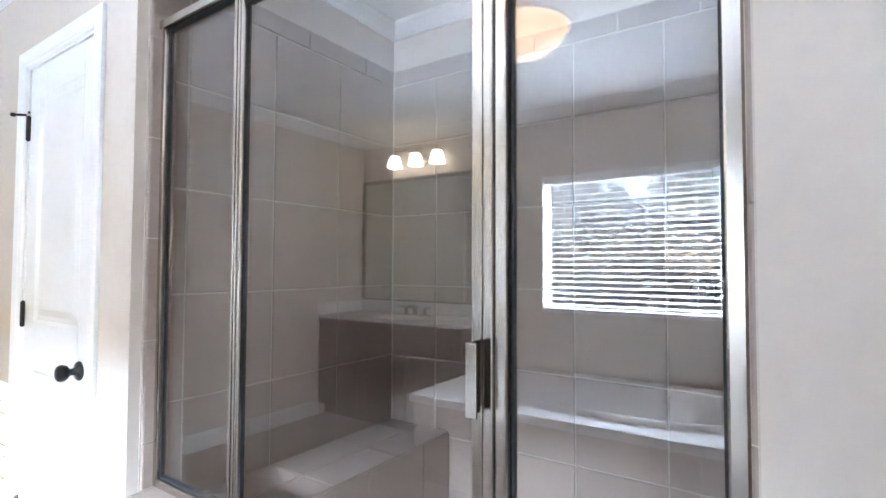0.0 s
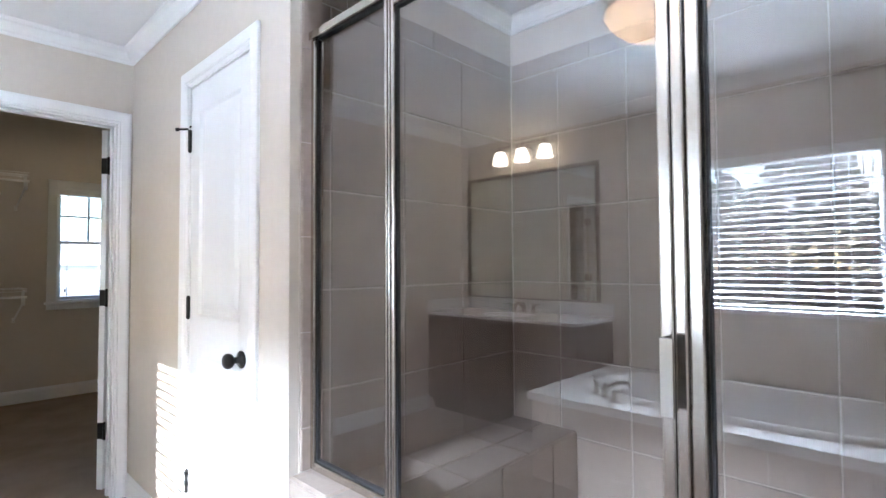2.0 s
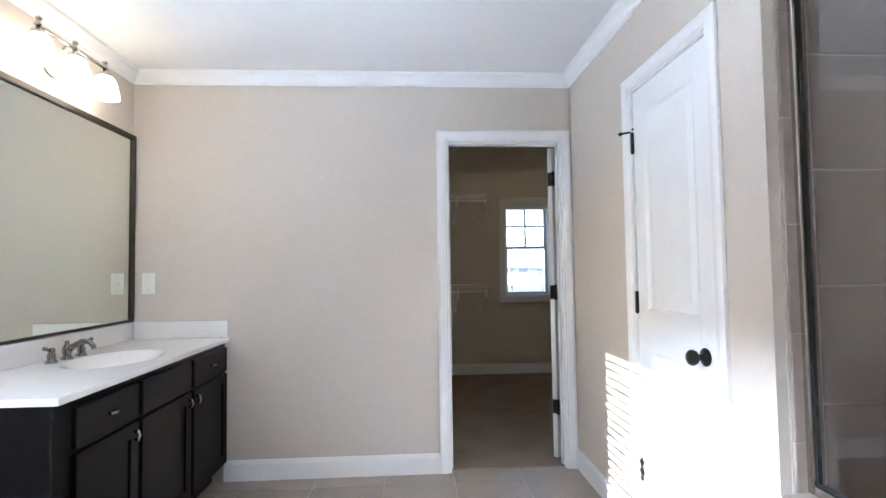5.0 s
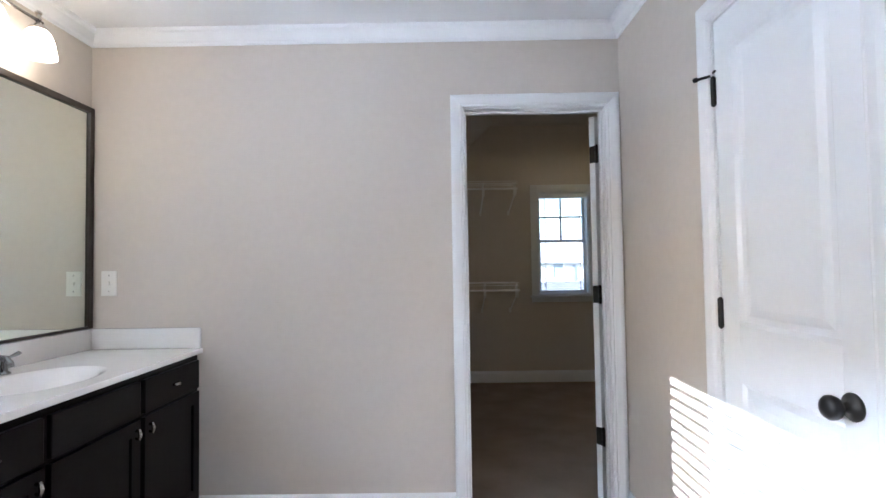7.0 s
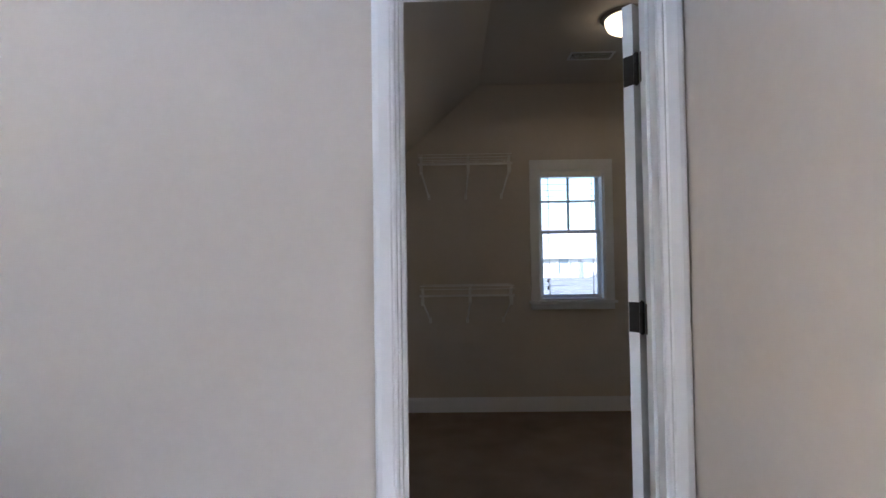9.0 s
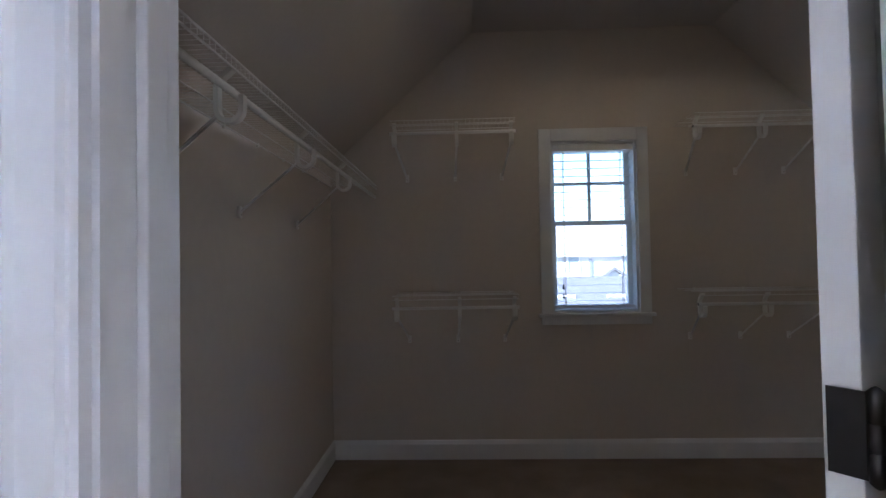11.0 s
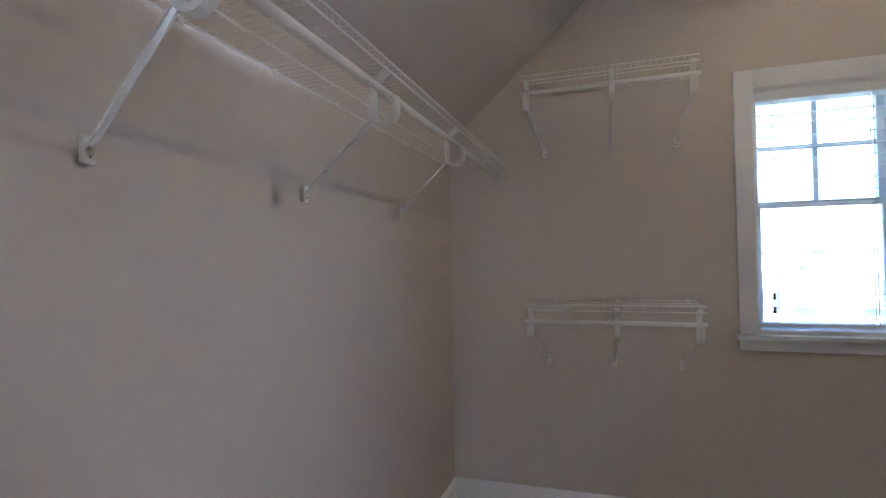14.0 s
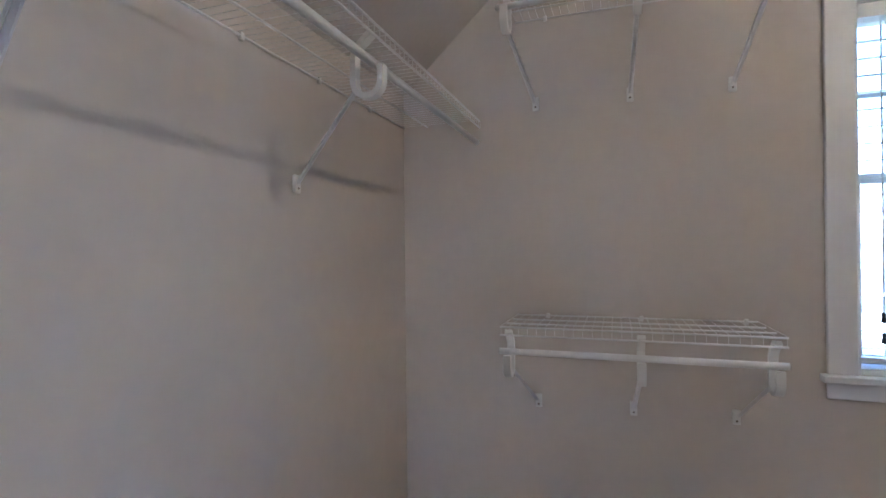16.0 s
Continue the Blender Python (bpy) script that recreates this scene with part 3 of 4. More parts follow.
edges = [0.600, 0.735, 1.037, 1.343, 1.648, 1.958, 2.262, 2.298]
part("grout_bed", boxes((0.034, SY1 - 0.004, 0.590, T - 0.002, SY1 - 0.0005, 2.299)), GROUT, jamb)
part("grout_bed", boxes((0.034, SY0 + 0.0005, 0.110, T - 0.002, SY0 + 0.004, 2.299)), GROUT, jamb)
for a, b in zip(edges, edges[1:]):
    bullnose(jamb, SY1 - 0.003, -1, a + 0.002, b - 0.002)
for a, b in zip([0.12, 0.42] + edges[1:], [0.42] + edges[1:]):
    bullnose(jamb, SY0 + 0.003, 1, a + 0.001, b - 0.001)

# framed enclosure in brushed nickel
FZ0, FZ1 = 0.604, 2.000
P2, P3 = -2.166, -2.905
enc = thing("shower_enclosure", "framed glass shower enclosure in brushed nickel", "shower enclosure")


def rail(name, *rows, parent=enc, material=None, bevel=0.004, label=""):
    return part(name, boxes(*rows, bevel=bevel), material or NICKEL, parent, label)


rail("header", (GX - 0.022, SY0 + 0.012, FZ1 - 0.010, GX + 0.022, SY1 - 0.014, FZ1 + 0.014))
rail("header_lip", (GX - 0.028, SY0 + 0.012, FZ1 - 0.016, GX - 0.0225, SY1 - 0.014, FZ1 + 0.010), bevel=0.002)
rail("wall_channel", (GX - 0.018, SY1 - 0.034, FZ0, GX + 0.018, SY1 - 0.013, FZ1 - 0.011))
rail("wall_channel", (GX - 0.018, SY0 + 0.013, 0.135, GX + 0.018, SY0 + 0.040, FZ1 - 0.011))
rail("bottom_channel", (GX - 0.018, P2 + 0.031, FZ0, GX + 0.018, SY1 - 0.035, FZ0 + 0.026))
rail("bottom_channel", (GX - 0.018, SY0 + 0.041, 0.135, GX + 0.018, P3 - 0.040, 0.160))
rail("threshold", (GX - 0.024, P3 + 0.040, 0.135, GX + 0.024, P2 - 0.026, 0.152))
# posts with stepped faces
rail("post", (GX - 0.018, P2 + 0.006, 0.135, GX + 0.018, P2 + 0.030, FZ1 - 0.011))
rail("post_fin", (GX - 0.023, P2 + 0.012, FZ0 + 0.03, GX - 0.0185, P2 + 0.022, FZ1 - 0.018), bevel=0.002)
rail("post", (GX - 0.022, P3 - 0.038, 0.135, GX + 0.022, P3 - 0.014, FZ1 - 0.011))
rail("post", (GX - 0.025, P3 - 0.013, 0.155, GX + 0.020, P3 + 0.008, FZ1 - 0.018))
for y, z0 in ((SY1 - 0.037, FZ0 + 0.026), (P2 + 0.033, FZ0 + 0.026), (P3 - 0.042, 0.16), (SY0 + 0.043, 0.16)):
    rail("gasket", (GX - 0.006, y - 0.002, z0, GX + 0.006, y + 0.002, FZ1 - 0.012), material=GASKET_SHADE, bevel=0.0)
rail("gasket", (GX - 0.009, P2 + 0.036, FZ1 - 0.015, GX + 0.009, SY1 - 0.040, FZ1 - 0.0105), material=GASKET_SHADE, bevel=0.0)
rail("gasket", (GX - 0.009, P2 + 0.036, FZ0 + 0.0265, GX + 0.009, SY1 - 0.040, FZ0 + 0.031), material=GASKET_SHADE, bevel=0.0)
pane_ob(GX - 0.003, P2 + 0.020, FZ0 + 0.02, GX + 0.003, SY1 - 0.030, FZ1 - 0.004, SHOWER_GLASS, enc, "fixed_pane")
pane_ob(GX - 0.003, SY0 + 0.036, 0.155, GX + 0.003, P3 - 0.034, FZ1 - 0.004, SHOWER_GLASS, enc, "fixed_pane")
# swinging door
d0, d1, dz0, dz1 = P3 + 0.010, P2 + 0.004, 0.160, FZ1 - 0.022
sd = part("door", boxes((GX - 0.020, d0, dz0, GX + 0.012, d0 + 0.024, dz1), (GX - 0.016, d1 - 0.013, dz0, GX + 0.010, d1, dz1), (GX - 0.018, d0 + 0.024, dz0, GX + 0.009, d1 - 0.013, dz0 + 0.024), (GX - 0.018, d0 + 0.024, dz1 - 0.022, GX + 0.009, d1 - 0.013, dz1), bevel=0.004), NICKEL, enc, "brushed nickel door frame")
pane_ob(GX - 0.003, d0 + 0.018, dz0 + 0.018, GX + 0.003, d1 - 0.008, dz1 - 0.016, SHOWER_GLASS, sd, "door_pane")
part("gasket", boxes((GX - 0.006, d1 - 0.0165, dz0 + 0.024, GX + 0.006, d1 - 0.0135, dz1 - 0.022), (GX - 0.008, d0 + 0.0245, dz1 - 0.0265, GX + 0.008, d1 - 0.0175, dz1 - 0.0225)), GASKET_SHADE, sd)
# D-shaped pull with a plate grip
hy = P3 + 0.004
part("handle", boxes((GX - 0.062, hy - 0.006, 1.005, GX - 0.056, hy + 0.016, 1.132), (GX - 0.056, hy + 0.011, 1.005, GX - 0.020, hy + 0.016, 1.132), bevel=0.0018), NICKEL, sd, "brushed nickel plate pull")
# mixing valve and ceramic shelves at the far corner
valve = thing("shower_valve", "chrome lever shower valve on the tiled wall", "shower valve")
vy, vx, vz = SR + 0.008, 0.45, 1.212
part("escutcheon", lathe(bmesh.new(), ((0.0, 0), (0.082, 0), (0.084, 0.004), (0.070, 0.010), (0.035, 0.014), (0.0, 0.015)), (vx, vy, vz), (0, 1, 0), 32), CHROME, valve)
part("handle", lathe(bmesh.new(), ((0.0, 0.010), (0.022, 0.010), (0.024, 0.040), (0.020, 0.043), (0.024, 0.046), (0.026, 0.078), (0.023, 0.090), (0.010, 0.096), (0.0, 0.097)), (vx, vy, vz), (0, 1, 0), 28), CHROME, valve)


def corner_shelf(z, r):
    bm = bmesh.new()
    c = (SX1 - 0.008, SR + 0.008)
    top = [(c[0], c[1])] + [(c[0] - r * math.cos(a), c[1] + r * math.sin(a)) for a in (math.pi / 2 * i / 14 for i in range(15))]
    lo = [bm.verts.new((x, y, z - 0.030)) for x, y in top]
    mid = [bm.verts.new((x, y, z)) for x, y in top]
    rim = [bm.verts.new((c[0] + (x - c[0]) * 0.93, c[1] + (y - c[1]) * 0.93, z)) for x, y in top]
    sink = [bm.verts.new((c[0] + (x - c[0]) * 0.88, c[1] + (y - c[1]) * 0.88, z - 0.010)) for x, y in top]
    k = len(top)
    for p, q in ((lo, mid), (mid, rim), (rim, sink)):
        for i in range(k):
            bm.faces.new((p[i], p[(i + 1) % k], q[(i + 1) % k], q[i])) if len({p[i], p[(i + 1) % k], q[(i + 1) % k], q[i]}) == 4 else None
    bm.faces.new(lo[::-1]), bm.faces.new(sink)
    return tagged(part("soap_shelf", bm, CERAMIC), "beige ceramic corner soap shelf in the tiled shower", "shelf", "shower corner shelves")


corner_shelf(1.605, 0.14)
corner_shelf(1.255, 0.15)

# ---- vanity ----
VF, VY = -2.140, -1.447
van = thing("vanity_cabinet", "espresso-stained vanity cabinet with nickel pulls", "cabinet", at=pose(0, 0, 0))
part("side_panel", boxes((XL + 0.002, VY, 0.10, VF - 0.018, VY + 0.018, 0.822)), ESPRESSO, van)
part("side_panel", boxes((XL + 0.002, -0.021, 0.10, VF - 0.018, -0.003, 0.822)), ESPRESSO, van)
part("face_frame", boxes((VF - 0.018, VY, 0.10, VF, -0.003, 0.822)), ESPRESSO, van)
part("bottom_board", boxes((XL + 0.002, VY + 0.018, 0.10, VF - 0.018, -0.021, 0.118)), ESPRESSO, van)
part("toe_kick", boxes((XL + 0.002, VY + 0.002, 0.001, VF - 0.07, -0.004, 0.10)), ESPRESSO, van)


def shaker(y0, y1, z0, z1):
    bm = bmesh.new()
    x0, x1, s = VF + 0.0005, VF + 0.0195, 0.055
    for r in ((y0, y0 + s, z0, z1), (y1 - s, y1, z0, z1), (y0 + s, y1 - s, z0, z0 + s), (y0 + s, y1 - s, z1 - s, z1)):
        box(bm, x0, r[0], r[2], x1, r[1], r[3])
    box(bm, x0, y0 + s, z0 + s, x1 - 0.011, y1 - s, z1 - s)
    bmesh.ops.remove_doubles(bm, verts=bm.verts, dist=0.0002)
    return bm


bays = ((VY + 0.085, -0.985, True, 1), (-0.955, -0.500, False, 1), (-0.470, -0.022, True, -1))
for y0, y1, drawer, side in bays:
    bm = bmesh.new()
    box(bm, VF + 0.0005, y0, 0.655, VF + 0.0195, y1, 0.792, bevel=0.003)
    f = part("drawer_front" if drawer else "false_front", bm, ESPRESSO, van)
    if drawer:
        bm = bmesh.new()
        ym = (y0 + y1) / 2
        tube(bm, ((VF + 0.019, ym - 0.014, 0.725), (VF + 0.034, ym - 0.018, 0.725), (VF + 0.038, ym, 0.725), (VF + 0.034, ym + 0.018, 0.725), (VF + 0.019, ym + 0.014, 0.725)), (0.005, 0.0065, 0.0075, 0.0065, 0.005), 10)
        part("pull", bm, NICKEL, f, "brushed nickel bow pull")
    d = part("door", shaker(y0, y1, 0.120, 0.640), ESPRESSO, van)
    yk = (y1 - 0.030) if side > 0 else (y0 + 0.030)
    bm = bmesh.new()
    tube(bm, ((VF + 0.019, yk, 0.604), (VF + 0.034, yk, 0.608), (VF + 0.038, yk, 0.590), (VF + 0.034, yk, 0.572), (VF + 0.019, yk, 0.576)), (0.005, 0.0065, 0.0075, 0.0065, 0.005), 10)
    part("pull", bm, NICKEL, d, "brushed nickel bow pull")


def basin_top(x0, y0, x1, y1, z, cx, cy, a, b, rings, seg=56, power=2.0):
    """A slab's upper face with an oval bowl sunk in it; rings: rows of (scale, depth)."""
    bm = bmesh.new()
    outer, loops = [], []
    for i in range(seg):
        t = 2 * math.pi * i / seg
        c, s = math.cos(t), math.sin(t)
        k = min((x1 - cx) / c if c > 1e-6 else 1e9, (x0 - cx) / c if c < -1e-6 else 1e9, (y1 - cy) / s if s > 1e-6 else 1e9, (y0 - cy) / s if s < -1e-6 else 1e9)
        outer.append([cx + c * k, cy + s * k])
    for qx, qy in ((x0, y0), (x0, y1), (x1, y0), (x1, y1)):
        n = min(range(seg), key=lambda i: (outer[i][0] - qx) ** 2 + (outer[i][1] - qy) ** 2)
        outer[n] = [qx, qy]
    loops.append([bm.verts.new((x, y, z)) for x, y in outer])
    for sc, dp in rings:
        row = []
        for i in range(seg):
            t = 2 * math.pi * i / seg
            c, s = math.cos(t), math.sin(t)
            r = (abs(c) ** power + abs(s) ** power) ** (-1 / power)
            row.append(bm.verts.new((cx + c * a * sc * r, cy + s * b * sc * r, z - dp)))
        loops.append(row)
    for n, (p, q) in enumerate(zip(loops, loops[1:])):
        for i in range(seg):
            bm.faces.new((p[i], p[(i + 1) % seg], q[(i + 1) % seg], q[i])).smooth = n > 0
    bm.faces.new(loops[-1])
    return bm, loops[0]


top = thing("vanity_countertop", "white cultured marble vanity top with an integral oval sink", "countertop")
cx0, cy0, cx1, cy1, cz = XL + 0.002, -1.465, -2.113, -0.002, 0.847
bm, rim = basin_top(cx0, cy0, cx1, cy1, cz, -2.375, -0.700, 0.160, 0.225, ((1.16, 0.0), (1.10, 0.002), (1.02, 0.010), (0.94, 0.028), (0.82, 0.060), (0.66, 0.090), (0.45, 0.110), (0.20, 0.120), (0.06, 0.122)))
lower = [bm.verts.new((v.co.x, v.co.y, cz - 0.024)) for v in rim]
for i in range(len(rim)):
    bm.faces.new((rim[i], rim[(i + 1) % len(rim)], lower[(i + 1) % len(rim)], lower[i]))
part("slab", bm, MARBLE, top)
part("backsplash", boxes((XL + 0.002, cy0, cz + 0.0005, XL + 0.022, -0.003, 0.950), bevel=0.003), MARBLE, top)
part("sidesplash", boxes((XL + 0.023, -0.022, cz + 0.0005, cx1 - 0.006, -0.002, 0.950), bevel=0.003), MARBLE, top)
part("drain", lathe(bmesh.new(), ((0.0, 0.0), (0.022, 0.0), (0.022, 0.003), (0.014, 0.005), (0.0, 0.004)), (-2.375, -0.700, cz - 0.1218), (0, 0, 1), 20), NICKEL, top)


def faucet(name, label, x, y, z, reach, turn=0.0, metal=NICKEL):
    """A widespread two-handle faucet: arched spout towards +x, two lever handles."""
    f = thing(name, label, "faucet", at=pose(x, y, z, 0, 0, turn))
    part("spout_base", lathe(bmesh.new(), ((0.0, 0), (0.026, 0), (0.025, 0.006), (0.016, 0.014), (0.019, 0.034), (0.021, 0.050), (0.014, 0.064), (0.009, 0.070), (0.011, 0.078), (0.006, 0.085), (0.0, 0.086)), (0, 0, 0), (0, 0, 1), 20), metal, f)
    bm = bmesh.new()
    tube(bm, ((0.0, 0, 0.040), (0.03, 0, 0.060), (reach * 0.55, 0, 0.080), (reach * 0.85, 0, 0.078), (reach, 0, 0.060), (reach + 0.003, 0, 0.045)), (0.014, 0.014, 0.012, 0.011, 0.011, 0.011), 14)
    part("spout", bm, metal, f)
    for s in (-1, 1):
        bm = bmesh.new()
        lathe(bm, ((0.0, 0), (0.025, 0), (0.024, 0.006), (0.015, 0.014), (0.018, 0.032), (0.012, 0.046), (0.015, 0.056), (0.009, 0.066), (0.0, 0.068)), (0, s * 0.100, 0), (0, 0, 1), 18)
        tube(bm, ((0, s * 0.100, 0.056), (0.004, s * 0.125, 0.062), (0.010, s * 0.160, 0.072), (0.012, s * 0.168, 0.070)), (0.007, 0.006, 0.0085, 0.004), 10)
        part("handle", bm, metal, f)
    return f


faucet("basin_faucet", "dark polished chrome widespread faucet on the vanity top", -2.590, -0.700, cz, 0.115, metal=CHROME)

mir = thing("vanity_mirror", "large mirror in a thin dark frame above the vanity", "mirror")
MY0, MY1, MZ0, MZ1 = -1.360, -0.006, 0.953, 2.062
for r in ((MY0, MY0 + 0.030, MZ0, MZ1), (MY1 - 0.030, MY1, MZ0, MZ1), (MY0 + 0.030, MY1 - 0.030, MZ1 - 0.030, MZ1), (MY0 + 0.030, MY1 - 0.030, MZ0, MZ0 + 0.012)):
    part("frame", boxes((XL + 0.002, r[0], r[2], XL + 0.022, r[1], r[3]), bevel=0.003), FRAME, mir)
part("glass", boxes((XL + 0.004, MY0 + 0.028, MZ0 + 0.010, XL + 0.010, MY1 - 0.028, MZ1 - 0.028)), MIRROR, mir)

# three-light bar above the mirror
lb = thing("vanity_light", "brushed nickel three-light bar with lit frosted bell shades", "wall lamp")
bx, bz, lys = -2.575, 2.285, (-0.935, -0.705, -0.475)
part("backplate", lathe(bmesh.new(), ((0.0, 0), (0.060, 0), (0.062, 0.008), (0.050, 0.016), (0.030, 0.020), (0.0, 0.022)), (XL + 0.001, lys[1], 2.21), (1, 0, 0), 28), NICKEL, lb)
bm = bmesh.new()
tube(bm, ((bx, lys[0] - 0.02, bz), (bx, lys[2] + 0.02, bz)), 0.007, 12)
part("bar", bm, NICKEL, lb)
bm = bmesh.new()
for s in (-1, 1):
    tube(bm, ((XL + 0.02, lys[1] + s * 0.02, 2.20), (XL + 0.06, lys[1] + s * 0.045, 2.215), (bx - 0.02, lys[1] + s * 0.06, 2.25), (bx, lys[1] + s * 0.055, bz)), 0.006, 10)
part("arm", bm, NICKEL, lb)
for y in lys:
    part("finial", lathe(bmesh.new(), ((0.010, 0), (0.012, 0.010), (0.007, 0.018), (0.012, 0.028), (0.014, 0.034), (0.006, 0.042), (0.0, 0.044)), (bx, y, bz), (0, 0, 1), 16), NICKEL, lb)
    part("socket_cup", lathe(bmesh.new(), ((0.009, 0.0), (0.012, -0.012), (0.026, -0.022), (0.034, -0.034), (0.034, -0.042), (0.0, -0.043)), (bx, y, bz), (0, 0, 1), 20), NICKEL, lb)
    bm = bmesh.new()
    tube(bm, [(bx, y, bz - h) for r, h in ((0.030, 0.036), (0.044, 0.052), (0.055, 0.080), (0.062, 0.115), (0.068, 0.150), (0.064, 0.149), (0.052, 0.082), (0.030, 0.042))], [0.030, 0.044, 0.055, 0.062, 0.068, 0.064, 0.052, 0.030], 28, True, (0, 0, -1))
    part("shade", bm, SHADE, lb, "lit frosted glass bell shade")

# alabaster bowl under the bathroom ceiling
cl = thing("ceiling_light", "lit alabaster bowl ceiling light in a scrolled metal ring", "ceiling lamp")
lx0, ly0, bz0 = -0.985, -2.46, ZC - 0.132
part("canopy", lathe(bmesh.new(), ((0.0, 0), (0.065, 0), (0.066, -0.012), (0.030, -0.026), (0.009, -0.030), (0.008, -0.250), (0.0, -0.251)), (lx0, ly0, ZC - 0.0005), (0, 0, 1), 24), NICKEL, cl)
bm = bmesh.new()
prof = [(0.004, -0.205), (0.060, -0.200), (0.120, -0.176), (0.165, -0.135), (0.190, -0.090), (0.185, -0.088), (0.160, -0.130), (0.117, -0.170), (0.060, -0.193), (0.004, -0.198)]
tube(bm, [(lx0, ly0, bz0 + h) for r, h in prof], [r for r, h in prof], 40, False, (0, 0, 1))
part("bowl", bm, BOWL, cl, "glowing alabaster glass bowl")
bm = bmesh.new()
tube(bm, [(lx0 + 0.196 * math.cos(a), ly0 + 0.196 * math.sin(a), bz0 - 0.090) for a in (2 * math.pi * i / 40 for i in range(41))], 0.005, 8)
part("ring", bm, NICKEL, cl)
for k in range(3):
    a = 2 * math.pi * k / 3 + 0.5
    c, s = math.cos(a), math.sin(a)
    bm = bmesh.new()
    tube(bm, ((lx0 + 0.006 * c, ly0 + 0.006 * s, bz0 - 0.045), (lx0 + 0.08 * c, ly0 + 0.08 * s, bz0 - 0.060), (lx0 + 0.17 * c, ly0 + 0.17 * s, bz0 - 0.078), (lx0 + 0.215 * c, ly0 + 0.215 * s, bz0 - 0.100), (lx0 + 0.232 * c, ly0 + 0.232 * s, bz0 - 0.090), (lx0 + 0.225 * c, ly0 + 0.225 * s, bz0 - 0.076)), 0.005, 8)
    part("scroll_arm", bm, NICKEL, cl)

# switch plate by the mirror
sw = thing("wall_outlet", "white plastic switch plate on the beige wall beside the mirror", "switch plate")
part("plate", boxes((-2.625, -0.006, 1.113, -2.547, -0.0005, 1.238), bevel=0.002), PLASTIC, sw)
part("toggle", boxes((-2.592, -0.014, 1.165, -2.580, -0.0065, 1.186), bevel=0.002), PLASTIC, sw)
for z in (1.135, 1.216):
    bm = bmesh.new()
    lathe(bm, ((0.0, 0), (0.003, 0), (0.002, 0.001), (0, 0.0012)), (-2.586, -0.0062, z), (0, -1, 0), 8)
    part("screw", bm, NICKEL, sw)

# ---- tub under the window ----
tub = thing("bath_tub", "white drop-in tub in a raised deck under the window", "bathtub", kind="")
tx0, tx1, ty0, ty1, tzt = XL + 0.002, -1.54, -3.40, -1.456, 0.500
bm, rim = basin_top(tx0, ty0, tx1, ty1, tzt, -2.11, -2.44, 0.39, 0.78, ((1.10, 0.0), (1.09, -0.022), (1.03, -0.026), (0.98, -0.010), (0.94, 0.06), (0.90, 0.20), (0.84, 0.32), (0.60, 0.36), (0.10, 0.365)), power=2.6)
lower = [bm.verts.new((v.co.x, v.co.y, tzt - 0.045)) for v in rim]
for i in range(len(rim)):
    bm.faces.new((rim[i], rim[(i + 1) % len(rim)], lower[(i + 1) % len(rim)], lower[i]))
part("deck", bm, ACRYLIC, tub)
part("apron_core", boxes((tx1 - 0.035, ty0 + 0.02, -0.003, tx1 - 0.022, ty1 - 0.02, tzt - 0.046), (tx0, ty1 - 0.033, -0.003, tx1 - 0.036, ty1 - 0.020, tzt - 0.046), (tx0, ty0 + 0.02, -0.003, tx1 - 0.036, ty0 + 0.033, tzt - 0.046)), GROUT, tub)
faucet("tub_faucet", "brushed nickel two-handle faucet on the tub deck", -1.72, -1.86, tzt + 0.0005, 0.15, 215)

# ---- closet shelving ----
def channel(bm, p0, p1, half, deep):
    """A pressed steel strut of V section with flat flanges, from p0 to p1."""
    way = (p1 - p0).normalized()
    side = Vector((1, 0, 0))
    side = (side - way * side.dot(way)).normalized()
    up = way.cross(side).normalized()
    prof = ((-half, 0.0), (-half * 0.75, 0.0), (0.0, -deep), (half * 0.75, 0.0), (half, 0.0), (half, 0.0012), (half * 0.6, 0.0012), (0.0, -deep + 0.002), (-half * 0.6, 0.0012), (-half, 0.0012))
    return prism(bm, prof, p0, p1, side, up)


